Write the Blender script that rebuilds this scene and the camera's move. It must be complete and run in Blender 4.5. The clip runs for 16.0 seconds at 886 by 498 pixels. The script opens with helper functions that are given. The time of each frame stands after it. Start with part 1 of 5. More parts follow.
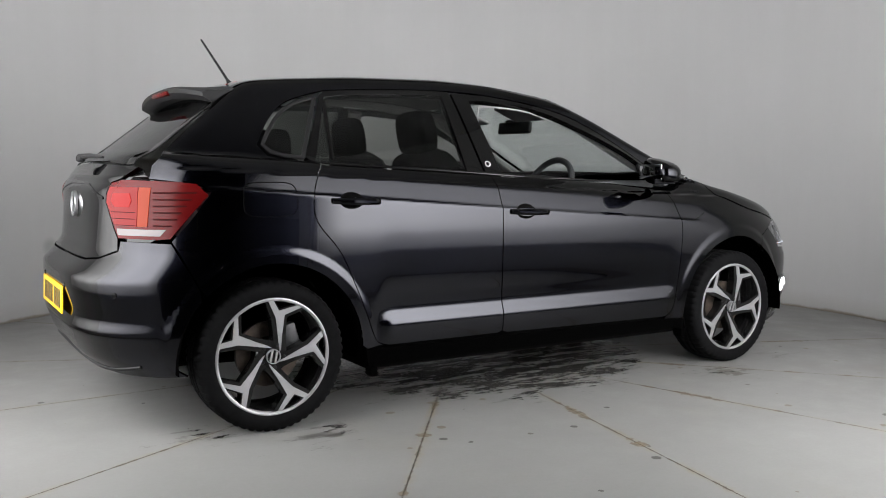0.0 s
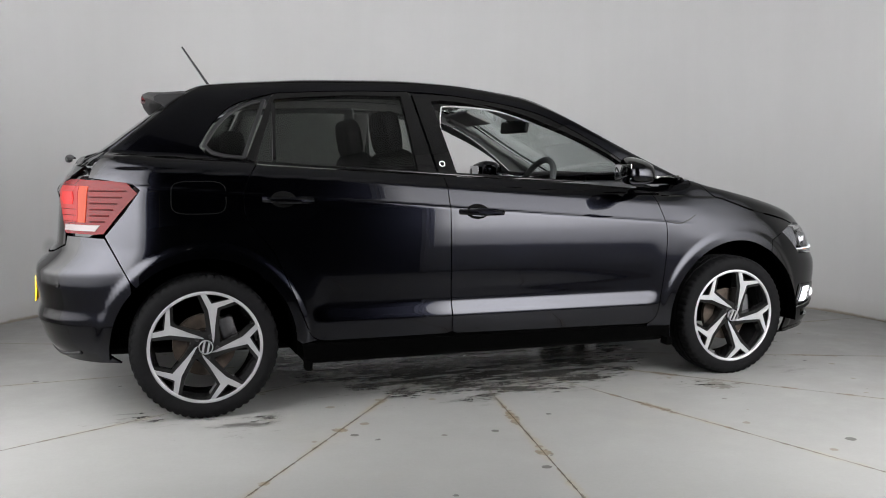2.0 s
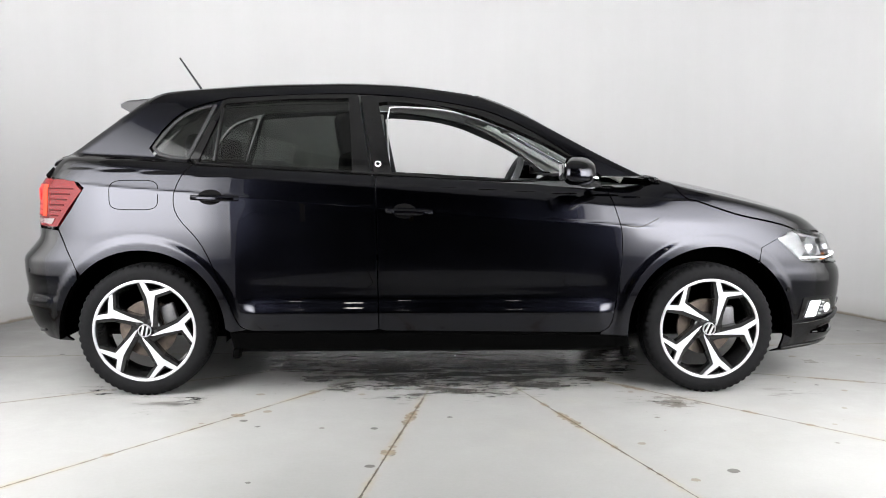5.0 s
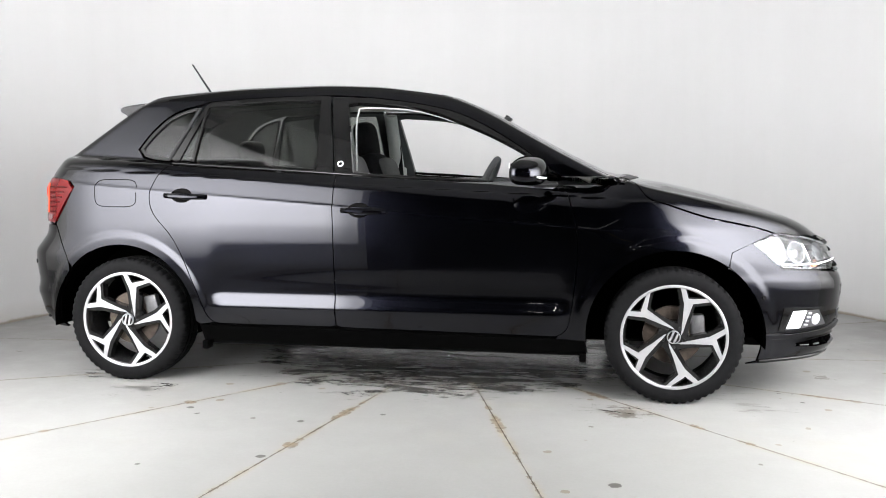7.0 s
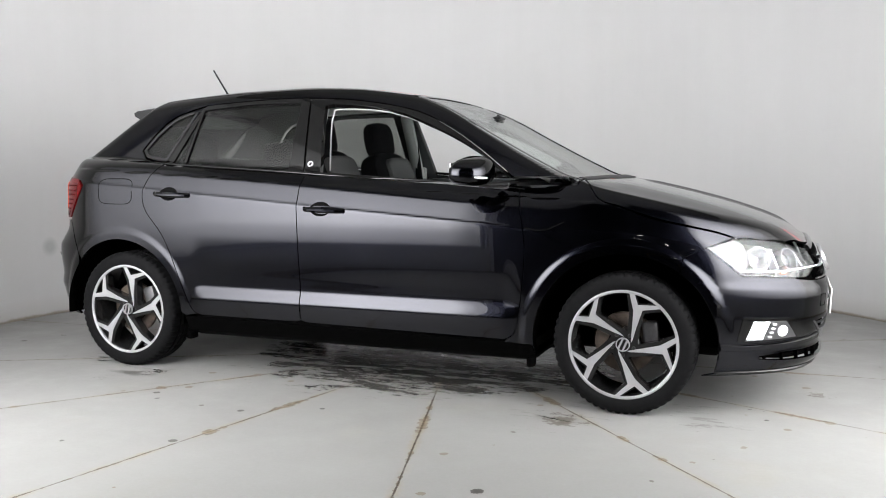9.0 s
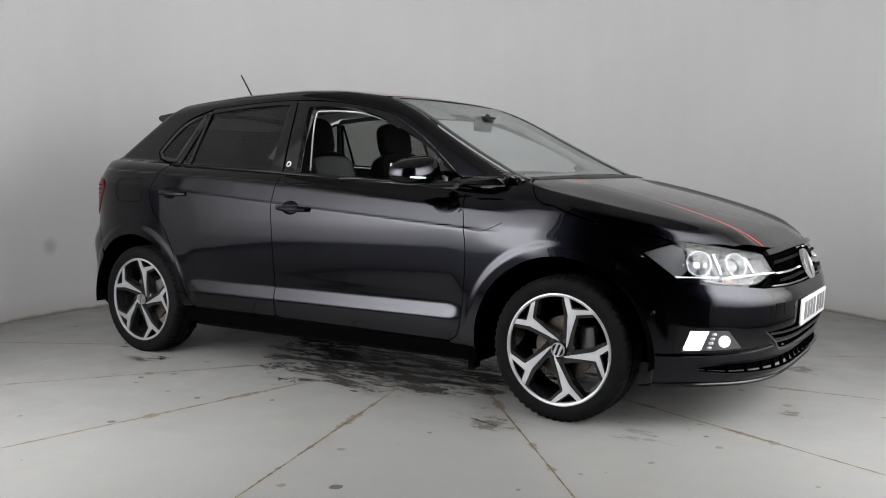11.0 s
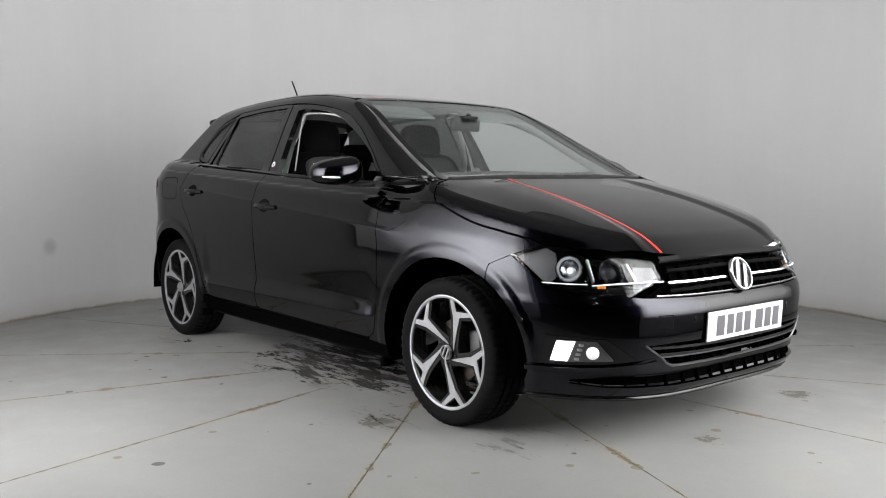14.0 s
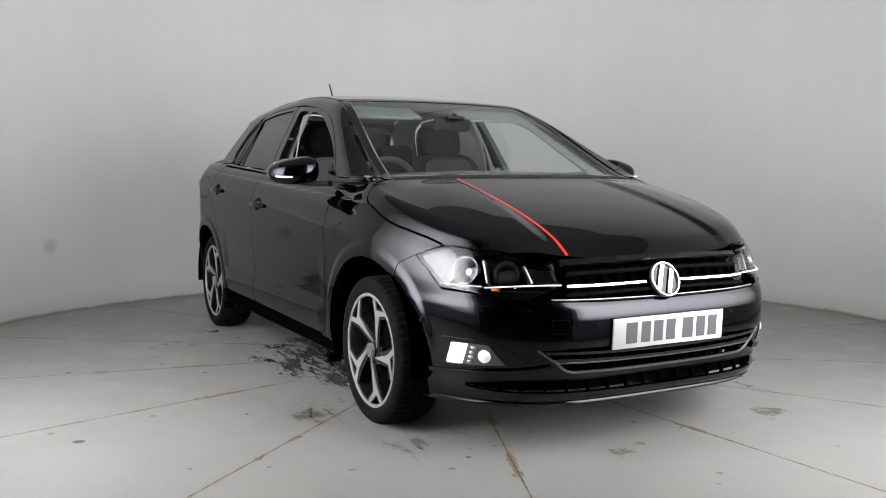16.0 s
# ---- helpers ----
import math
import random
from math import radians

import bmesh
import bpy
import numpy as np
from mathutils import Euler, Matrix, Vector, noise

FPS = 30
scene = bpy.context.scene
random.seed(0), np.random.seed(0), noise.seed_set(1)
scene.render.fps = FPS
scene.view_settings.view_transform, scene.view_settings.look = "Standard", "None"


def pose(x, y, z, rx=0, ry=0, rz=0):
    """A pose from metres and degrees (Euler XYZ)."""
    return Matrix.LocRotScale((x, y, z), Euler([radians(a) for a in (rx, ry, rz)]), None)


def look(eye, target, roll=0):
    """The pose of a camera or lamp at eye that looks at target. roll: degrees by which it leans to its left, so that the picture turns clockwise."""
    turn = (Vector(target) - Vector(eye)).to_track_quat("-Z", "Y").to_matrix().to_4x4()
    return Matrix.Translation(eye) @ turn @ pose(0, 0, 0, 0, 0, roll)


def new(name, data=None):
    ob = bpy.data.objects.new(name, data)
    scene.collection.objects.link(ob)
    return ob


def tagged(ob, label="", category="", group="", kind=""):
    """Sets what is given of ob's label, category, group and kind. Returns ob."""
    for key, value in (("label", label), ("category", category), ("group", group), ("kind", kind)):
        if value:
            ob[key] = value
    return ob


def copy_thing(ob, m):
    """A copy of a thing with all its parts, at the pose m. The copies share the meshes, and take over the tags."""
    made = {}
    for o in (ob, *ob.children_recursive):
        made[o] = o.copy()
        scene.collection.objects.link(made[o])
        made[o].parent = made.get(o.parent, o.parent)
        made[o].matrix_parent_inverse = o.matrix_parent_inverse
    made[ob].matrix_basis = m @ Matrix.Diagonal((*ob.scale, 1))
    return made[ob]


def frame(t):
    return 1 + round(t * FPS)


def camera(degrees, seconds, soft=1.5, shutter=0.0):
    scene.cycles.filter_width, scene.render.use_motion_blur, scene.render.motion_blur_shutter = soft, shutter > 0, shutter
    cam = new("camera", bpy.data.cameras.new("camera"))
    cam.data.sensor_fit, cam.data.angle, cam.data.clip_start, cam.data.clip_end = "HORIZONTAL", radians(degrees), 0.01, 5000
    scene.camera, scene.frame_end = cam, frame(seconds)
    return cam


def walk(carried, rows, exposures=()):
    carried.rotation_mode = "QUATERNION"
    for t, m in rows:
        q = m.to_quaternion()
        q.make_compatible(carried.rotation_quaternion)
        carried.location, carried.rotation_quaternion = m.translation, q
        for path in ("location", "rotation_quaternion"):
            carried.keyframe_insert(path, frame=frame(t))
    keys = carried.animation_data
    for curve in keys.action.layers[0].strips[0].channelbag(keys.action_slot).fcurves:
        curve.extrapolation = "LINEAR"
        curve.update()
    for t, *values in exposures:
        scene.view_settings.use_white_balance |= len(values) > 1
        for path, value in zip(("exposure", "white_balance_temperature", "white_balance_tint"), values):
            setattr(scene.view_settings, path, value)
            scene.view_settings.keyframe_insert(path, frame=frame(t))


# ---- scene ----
cam = camera(52.78, 16.0, soft=1.0)
CAM = look((0.0, -4.985, 1.012), (-0.0580, 0.0, 0.5731), 0.130)
EXPOSURES = [(0.0, -0.52), (1.0, -0.52), (2.0, -0.30), (3.0, 0.07), (3.5, 0.19), (4.2, 0.31), (6.5, 0.47), (7.0, 0.47), (8.0, 0.38), (9.0, 0.13),
             (11.5, -0.46), (12.5, -0.46), (13.2, -0.42), (14.5, -0.25), (16.0, -0.29)]
walk(cam, [(0.0, CAM), (16.0, CAM)], EXPOSURES)

# ---- world and light: a dim hall; two tall diffuser panels flank the entrance of the round booth ----
world = bpy.data.worlds.new("hall_air")
scene.world = world
world.use_nodes = True
world.node_tree.nodes["Background"].inputs[0].default_value = (0.5, 0.5, 0.52, 1)
world.node_tree.nodes["Background"].inputs[1].default_value = 0.006
PANEL_GLOW = 17.4
FOG_GLOW = 6.0


# ---- materials ----
class Nodes:
    """A small wrapper that adds nodes and links to one material."""

    def __init__(self, name):
        self.m = bpy.data.materials.new(name)
        self.m.use_nodes = True
        self.t = self.m.node_tree
        self.b = self.t.nodes["Principled BSDF"]
        self.out = self.t.nodes["Material Output"]

    def n(self, kind, **props):
        nd = self.t.nodes.new(kind)
        for k, v in props.items():
            if k == "operation":
                nd.operation = v
            elif k == "blend":
                nd.data_type, nd.blend_type = "RGBA", v
        return nd

    def link(self, a, b):
        self.t.links.new(a, b)

    def put(self, **vals):
        for k, v in vals.items():
            key = k.replace("_", " ")
            self.b.inputs[key].default_value = (*v, 1) if isinstance(v, tuple) else v
        return self

    def coord(self, which="Object"):
        return self.n("ShaderNodeTexCoord").outputs[which]

    def noise(self, scale, detail=4, rough=0.55, vec=None):
        nd = self.n("ShaderNodeTexNoise")
        nd.inputs["Scale"].default_value = scale
        nd.inputs["Detail"].default_value = detail
        nd.inputs["Roughness"].default_value = rough
        self.link(vec or self.coord(), nd.inputs["Vector"])
        return nd.outputs["Fac"]

    def ramp(self, fac, stops):
        nd = self.n("ShaderNodeValToRGB")
        els = nd.color_ramp.elements
        while len(els) < len(stops):
            els.new(0.5)
        for e, (p, c) in zip(els, stops):
            e.position = p
            e.color = (*c, 1) if isinstance(c, tuple) else (c, c, c, 1)
        self.link(fac, nd.inputs[0])
        return nd.outputs[0]

    def math(self, op, a, b=None, c=None):
        nd = self.n("ShaderNodeMath", operation=op)
        for i, v in enumerate((a, b, c)):
            if v is None:
                continue
            if isinstance(v, (int, float)):
                nd.inputs[i].default_value = v
            else:
                self.link(v, nd.inputs[i])
        return nd.outputs[0]

    def mix(self, fac, a, b, blend="MIX"):
        nd = self.n("ShaderNodeMix", blend=blend)
        for i, v in ((0, fac), (6, a), (7, b)):
            if isinstance(v, (int, float)):
                nd.inputs[i].default_value = v
            elif isinstance(v, tuple):
                nd.inputs[i].default_value = (*v, 1)
            else:
                self.link(v, nd.inputs[i])
        return nd.outputs[2]

    def bump(self, height, strength, dist=0.002):
        nd = self.n("ShaderNodeBump")
        nd.inputs["Strength"].default_value = strength
        nd.inputs["Distance"].default_value = dist
        self.link(height, nd.inputs["Height"])
        self.link(nd.outputs[0], self.b.inputs["Normal"])


def simple(name, col, rough=0.5, metal=0.0, grain=0.0, scale=60.0, bump=0.0, spec=0.5):
    k = Nodes(name).put(Roughness=rough, Metallic=metal, Base_Color=col, Specular_IOR_Level=spec)
    if grain:
        f = k.noise(scale)
        lo = tuple(c * (1 - grain) for c in col)
        hi = tuple(min(1, c * (1 + grain)) for c in col)
        k.link(k.ramp(f, [(0.3, lo), (0.7, hi)]), k.b.inputs["Base Color"])
        if bump:
            k.bump(f, bump)
    return k.m


def make_paint(name, col, flake=(0.0, 0.0, 0.0), rough=0.28):
    """Clear coat over a dark base; flake: the bluish sheen of the metal flakes under the coat."""
    k = Nodes(name).put(Base_Color=col, Roughness=rough, Coat_Weight=1.0, Coat_Roughness=0.015, Coat_IOR=1.36)
    f = k.noise(9.0, 3)
    k.link(k.ramp(f, [(0.3, rough - 0.03), (0.75, rough + 0.04)]), k.b.inputs["Roughness"])
    k.put(Specular_IOR_Level=0.0)
    if max(flake) > 0:
        dust = k.noise(700.0, 2, 0.5)
        lo, hi = tuple(c * 0.85 for c in flake), tuple(c * 1.15 for c in flake)
        k.link(k.ramp(dust, [(0.35, lo), (0.65, hi)]), k.b.inputs["Base Color"])
        k.put(Metallic=1.0, Specular_Tint=(0.0, 0.0, 0.0))
    return k.m


def make_glass(name, tint, gloss=0.042):
    """Thin glass: clear or tinted through, with gloss that grows towards grazing angles."""
    k = Nodes(name)
    tr, gl, mx, lw = k.n("ShaderNodeBsdfTransparent"), k.n("ShaderNodeBsdfGlossy"), k.n("ShaderNodeMixShader"), k.n("ShaderNodeLayerWeight")
    tr.inputs[0].default_value = (*tint, 1)
    gl.inputs["Roughness"].default_value = 0.01
    lw.inputs["Blend"].default_value = 0.5
    f = k.math("ADD", k.math("MULTIPLY", k.math("POWER", lw.outputs["Facing"], 5.0), 0.9), gloss)
    k.link(f, mx.inputs[0])
    k.link(tr.outputs[0], mx.inputs[1])
    k.link(gl.outputs[0], mx.inputs[2])
    k.link(mx.outputs[0], k.out.inputs["Surface"])
    return k.m


def make_glow(name, col, strength, body=1.0):
    k = Nodes(name).put(Base_Color=tuple(c * body for c in col), Roughness=0.25, Emission_Color=col, Emission_Strength=strength, Specular_IOR_Level=0.08)
    return k.m


JOINT0, JOINTS = -23.0, 14
# worn patches on the joints: joint, radius, half length, half width
PATCHES = [(-3, 1.40, 0.13, 0.030), (-3, 1.86, 0.045, 0.040), (-3, 1.24, 0.05, 0.016), (-2, 1.49, 0.14, 0.028), (-2, 1.24, 0.04, 0.02), (-2, 1.86, 0.03, 0.012), (-4, 1.64, 0.03, 0.035),
           (-4, 2.26, 0.03, 0.022), (-4, 1.20, 0.07, 0.02), (-1, 1.79, 0.05, 0.022), (-1, 2.05, 0.03, 0.02), (-1, 1.20, 0.09, 0.03), (0, 1.45, 0.10, 0.02), (0, 1.95, 0.16, 0.022), (1, 1.8, 0.14, 0.02), (-5, 1.6, 0.1, 0.015)]
# loose stains away from the joints: x, y, radius
SPOTS = [(0.908, -1.178, 0.15), (0.77, -1.41, 0.022), (-0.60, -1.52, 0.022), (0.23, -0.97, 0.05), (1.35, -1.77, 0.018), (1.52, -1.47, 0.012), (1.75, 0.55, 0.13), (1.9, -0.35, 0.08)]
WHEEL_SPOTS = [(-1.25, -1.10), (0.85, -1.08), (1.45, -0.9), (-1.65, -0.85), (1.35, 0.75)]


def make_concrete():
    """Pale power-floated concrete with thin brown joints, worn patches, dark oily marks under the car that also hold
    its shade, and scattered specks.
    """
    k = Nodes("turntable_concrete")
    co = k.coord()
    big = k.noise(0.9, 5, 0.6, co)
    mid = k.noise(4.0, 6, 0.62, co)
    fine = k.noise(70.0, 4, 0.6, co)
    base = k.ramp(big, [(0.25, (0.180, 0.178, 0.174)), (0.75, (0.218, 0.216, 0.212))])
    base = k.mix(0.5, base, k.ramp(mid, [(0.3, (0.172, 0.170, 0.166)), (0.7, (0.232, 0.230, 0.226))]), "MIX")
    # yellowish bloom in large soft clouds
    bloom = k.math("MULTIPLY", k.ramp(k.noise(2.3, 5, 0.6, co), [(0.55, 0.0), (0.75, 0.5)]), k.ramp(k.noise(0.7, 3, 0.5, co), [(0.4, 0.0), (0.65, 1.0)]))
    base = k.mix(bloom, base, (0.215, 0.195, 0.155))
    sep = k.n("ShaderNodeSeparateXYZ")
    k.link(co, sep.inputs[0])
    r = k.math("SQRT", k.math("ADD", k.math("POWER", sep.outputs[0], 2.0), k.math("POWER", sep.outputs[1], 2.0)))
    ang = k.math("ARCTAN2", sep.outputs[1], sep.outputs[0])
    step = 2 * math.pi / JOINTS
    u = k.math("DIVIDE", k.math("SUBTRACT", ang, radians(JOINT0)), step)
    near = k.math("MULTIPLY", k.math("ABSOLUTE", k.math("SUBTRACT", u, k.math("ROUND", u))), k.math("MULTIPLY", r, step))
    wob = k.noise(9.0, 6, 0.75, co)
    edge = k.noise(34.0, 6, 0.72, co)
    # yellow-brown bleed beside the joints, in broken lengths
    halo = k.math("MULTIPLY", k.ramp(k.math("ADD", near, k.math("MULTIPLY", k.math("SUBTRACT", edge, 0.5), 0.05)), [(0.002, 1.0), (0.028, 0.0)]), k.ramp(k.noise(3.1, 5, 0.7, co), [(0.42, 0.0), (0.62, 0.75)]))
    base = k.mix(halo, base, (0.200, 0.165, 0.110))
    # crumbled dark edge of the joints
    crumb = k.math("LESS_THAN", near, k.math("MULTIPLY", k.math("MAXIMUM", k.math("SUBTRACT", k.math("MULTIPLY", k.math("ADD", wob, edge), 0.5), 0.455), 0.0), 0.065))
    base = k.mix(k.math("MULTIPLY", crumb, 0.8), base, k.ramp(edge, [(0.3, (0.035, 0.027, 0.019)), (0.7, (0.115, 0.085, 0.055))]))
    thin = k.math("MULTIPLY", k.math("LESS_THAN", near, 0.0022), k.ramp(wob, [(0.35, 0.25), (0.55, 0.8)]))
    base = k.mix(thin, base, (0.050, 0.039, 0.027))
    # dark oily, wet and tyre marks under the car and beside its wheels; under it they also paint in its shade
    mp = k.n("ShaderNodeMapping")
    mp.inputs["Scale"].default_value = (0.55, 2.1, 1.0)
    mp.inputs["Rotation"].default_value = (0, 0, 0.12)
    k.link(co, mp.inputs[0])
    rn = k.math("ADD", k.math("DIVIDE", r, 4.0), k.math("MULTIPLY", k.math("SUBTRACT", k.noise(2.6, 5, 0.65, co), 0.5), 0.16))
    under = k.ramp(rn, [(0.19, 1.0), (0.25, 0.75), (0.31, 0.2), (0.38, 0.0)])
    for px, py in WHEEL_SPOTS:
        dv = k.n("ShaderNodeVectorMath")
        dv.operation = "DISTANCE"
        dv.inputs[1].default_value = (px, py, 0)
        k.link(co, dv.inputs[0])
        under = k.math("MAXIMUM", under, k.ramp(dv.outputs["Value"], [(0.08, 0.62), (0.40, 0.0)]))
    oil_and_shade = k.ramp(k.math("ADD", k.noise(6.0, 10, 0.80, mp.outputs[0]), k.math("MULTIPLY", k.math("SUBTRACT", under, 1.0), 0.22)), [(0.445, 0.0), (0.475, 0.82)])
    base = k.mix(k.math("MULTIPLY", oil_and_shade, k.math("GREATER_THAN", under, 0.02)), base, k.ramp(mid, [(0.35, (0.012, 0.011, 0.010)), (0.7, (0.050, 0.046, 0.040))]))
    # scattered dark specks, thickest beside the joints
    cell = k.n("ShaderNodeTexVoronoi")
    cell.inputs["Scale"].default_value = 13.0
    k.link(co, cell.inputs["Vector"])
    csep = k.n("ShaderNodeSeparateColor")
    k.link(cell.outputs["Color"], csep.inputs[0])
    size = k.math("MULTIPLY", k.math("POWER", csep.outputs[0], 5.0), 0.30)
    dist = k.math("ADD", cell.outputs["Distance"], k.math("MULTIPLY", k.math("SUBTRACT", edge, 0.5), 0.28))
    zone = k.math("ADD", k.ramp(k.noise(1.5, 4, 0.6, co), [(0.42, 0.05), (0.62, 0.75)]), k.ramp(near, [(0.02, 0.8), (0.20, 0.0)]))
    zone = k.math("MULTIPLY", zone, k.ramp(k.math("DIVIDE", r, 4.0), [(0.30, 1.0), (0.48, 0.75), (0.62, 0.22), (0.75, 0.1)]))
    speck = k.math("MULTIPLY", k.math("LESS_THAN", dist, size), k.math("LESS_THAN", csep.outputs[1], zone))
    base = k.mix(k.math("MULTIPLY", speck, 0.85), base, k.ramp(csep.outputs[2], [(0.2, (0.022, 0.018, 0.014)), (0.9, (0.12, 0.095, 0.065))]))
    # worn brown patches along the joints
    rag = k.math("MULTIPLY", k.math("SUBTRACT", k.noise(19.0, 7, 0.74, co), 0.5), 2.6)
    brown = k.ramp(k.noise(38.0, 4, 0.65, co), [(0.30, (0.050, 0.036, 0.023)), (0.55, (0.135, 0.098, 0.062)), (0.75, (0.20, 0.155, 0.105))])
    for j, pr, ln, wd in PATCHES:
        on = k.math("LESS_THAN", k.math("ABSOLUTE", k.math("SUBTRACT", u, float(j))), 0.5)
        d1 = k.math("POWER", k.math("DIVIDE", k.math("SUBTRACT", r, pr), ln), 2.0)
        d2 = k.math("POWER", k.math("DIVIDE", near, wd), 2.0)
        m = k.ramp(k.math("ADD", k.math("SQRT", k.math("ADD", d1, d2)), rag), [(0.70, 0.9), (0.80, 0.0)])
        base = k.mix(k.math("MULTIPLY", m, on), base, brown)
    for px, py, pr in SPOTS:
        dv = k.n("ShaderNodeVectorMath")
        dv.operation = "DISTANCE"
        dv.inputs[1].default_value = (px, py, 0)
        k.link(co, dv.inputs[0])
        m = k.ramp(k.math("ADD", k.math("DIVIDE", dv.outputs["Value"], pr), k.math("MULTIPLY", rag, 1.5)), [(0.35, 0.85), (0.45, 0.0)])
        base = k.mix(m, base, (0.060, 0.050, 0.038))
    base = k.mix(0.07, base, k.ramp(fine, [(0.2, (0.2, 0.2, 0.2)), (0.8, (0.8, 0.8, 0.79))]), "OVERLAY")
    k.link(base, k.b.inputs["Base Color"])
    k.link(k.mix(k.math("MULTIPLY", oil_and_shade, under), k.ramp(mid, [(0.3, 0.36), (0.7, 0.58)]), (0.10, 0.10, 0.10)), k.b.inputs["Roughness"])
    k.put(Specular_IOR_Level=0.3)
    k.bump(fine, 0.12, 0.001)
    return k.m


def make_wall():
    k = Nodes("white_wall_paint")
    co = k.coord()
    big, fine = k.noise(0.8, 4, 0.55, co), k.noise(90.0, 3, 0.6, co)
    mp = k.n("ShaderNodeMapping")
    mp.inputs["Scale"].default_value = (3.0, 3.0, 0.25)
    k.link(co, mp.inputs[0])
    streak = k.noise(2.0, 4, 0.6, mp.outputs[0])
    base = k.ramp(big, [(0.3, (0.47, 0.47, 0.47)), (0.7, (0.51, 0.51, 0.51))])
    base = k.mix(0.15, base, k.ramp(streak, [(0.35, (0.45, 0.45, 0.45)), (0.65, (0.53, 0.53, 0.53))]))
    sep = k.n("ShaderNodeSeparateXYZ")
    k.link(co, sep.inputs[0])
    foot = k.math("MULTIPLY", k.ramp(k.math("ADD", sep.outputs[2], k.math("MULTIPLY", k.noise(4.0, 5, 0.7, co), 0.05)),
                                     [(0.030, 1.0), (0.045, 0.22), (0.16, 0.0)]), 0.85)
    base = k.mix(foot, base, (0.17, 0.14, 0.095))
    # one round grey smudge
    dv = k.n("ShaderNodeVectorMath")
    dv.operation = "DISTANCE"
    dv.inputs[1].default_value = SMUDGE
    k.link(co, dv.inputs[0])
    spot = k.ramp(dv.outputs["Value"], [(0.028, 0.55), (0.075, 0.0)])
    base = k.mix(spot, base, (0.25, 0.25, 0.25))
    k.link(base, k.b.inputs["Base Color"])
    k.put(Roughness=0.75)
    k.bump(fine, 0.15, 0.001)
    return k.m


SMUDGE = (-2.798, 1.169, 0.477)
PAINT = make_paint("black_car_paint", (0.0012, 0.0012, 0.0014), (0.0065, 0.0069, 0.0105), 0.22)
GLOSS = make_paint("piano_black_trim", (0.004, 0.004, 0.004), rough=0.2)
PLASTIC = simple("grained_black_plastic", (0.007, 0.007, 0.0075), 0.5, grain=0.3, scale=300, bump=0.1, spec=0.25)
DARK = simple("dark_underside", (0.002, 0.002, 0.002), 0.9, grain=0.4, scale=20, spec=0.05)
RUBBER = simple("tyre_rubber", (0.0035, 0.0035, 0.0038), 0.8, grain=0.35, scale=40, bump=0.15, spec=0.08)
MACHINED = simple("machined_alloy", (0.37, 0.37, 0.38), 0.42, 0.7, grain=0.05, scale=30)
ALLOY_BLACK = make_paint("gloss_black_alloy", (0.008, 0.008, 0.008), rough=0.3)
CHROME = simple("chrome", (0.9, 0.9, 0.91), 0.08, 1.0)
SATIN = simple("satin_silver", (0.62, 0.62, 0.63), 0.3, 1.0)
IRON = simple("rusty_disc_iron", (0.055, 0.042, 0.033), 0.55, 0.5, grain=0.5, scale=25, bump=0.2)
CALIPER = simple("grey_caliper", (0.07, 0.07, 0.073), 0.5, 0.4, grain=0.2)
GLASS = make_glass("clear_glass", (0.90, 0.935, 0.925))
TINT = make_glass("privacy_glass", (0.50, 0.515, 0.50))
LENS = make_glass("headlamp_lens", (0.97, 0.975, 0.98), 0.022)
REARGLASS = make_glass("rear_privacy_glass", (0.16, 0.165, 0.16), 0.03)
REDLENS = simple("red_lens", (0.055, 0.0018, 0.0020), 0.22, spec=0.12)
REDLIT = make_glow("lit_red_lens", (0.70, 0.045, 0.042), 0.80, 0.04)
ORANGELIT = make_glow("lit_orange_bar", (1.0, 0.14, 0.06), 0.72, 0.04)
CORELIT = make_glow("lit_lamp_core", (0.85, 0.025, 0.022), 0.95, 0.04)
WHITELENS = simple("white_reflector", (0.75, 0.75, 0.74), 0.2, grain=0.05)
REFLECTOR = simple("bright_reflector", (0.70, 0.70, 0.71), 0.35, 0.65, grain=0.1, scale=120)
CHEEK = simple("satin_lamp_cheek", (0.055, 0.055, 0.058), 0.38, 0.0, grain=0.06)
SATIN_DARK = simple("dark_satin_edge", (0.16, 0.16, 0.165), 0.35, 1.0)
BOWL = simple("chromed_bowl", (0.26, 0.265, 0.275), 0.2, 1.0, grain=0.05)
STRIPGLOW = make_glow("light_strip_glow", (0.9, 0.94, 1.0), 0.3)
HEADBULB = make_glow("dipped_beam_bulb", (0.97, 0.97, 1.0), 1.2)
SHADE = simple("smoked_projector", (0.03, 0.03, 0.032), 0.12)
# near-black without gloss: the shade in grilles, arches and on sills is in the colour
PIT = simple("shade_black", (0.0012, 0.0012, 0.0012), 0.9, grain=0.3, spec=0.0)
AMBER = simple("amber_bulb", (0.75, 0.22, 0.03), 0.25)
DRL = make_glow("running_light", (0.95, 0.97, 1.0), FOG_GLOW)
BULB = make_glow("lamp_bulb", (0.95, 0.97, 1.0), 0.15)
RED = simple("red_stripe_film", (0.62, 0.018, 0.016), 0.3)
YELLOW = simple("yellow_plate", (0.85, 0.47, 0.015), 0.4)
WHITEPLATE = simple("white_plate", (0.40, 0.40, 0.397), 0.4)
INK = simple("plate_ink", (0.06, 0.06, 0.065), 0.5)
INKY = simple("plate_black_ink", (0.01, 0.01, 0.01), 0.5)
WHITE = simple("white_print", (0.8, 0.8, 0.8), 0.4)
FABRIC = simple("black_seat_fabric", (0.004, 0.004, 0.0045), 0.9, grain=0.4, scale=250, bump=0.3, spec=0.08)
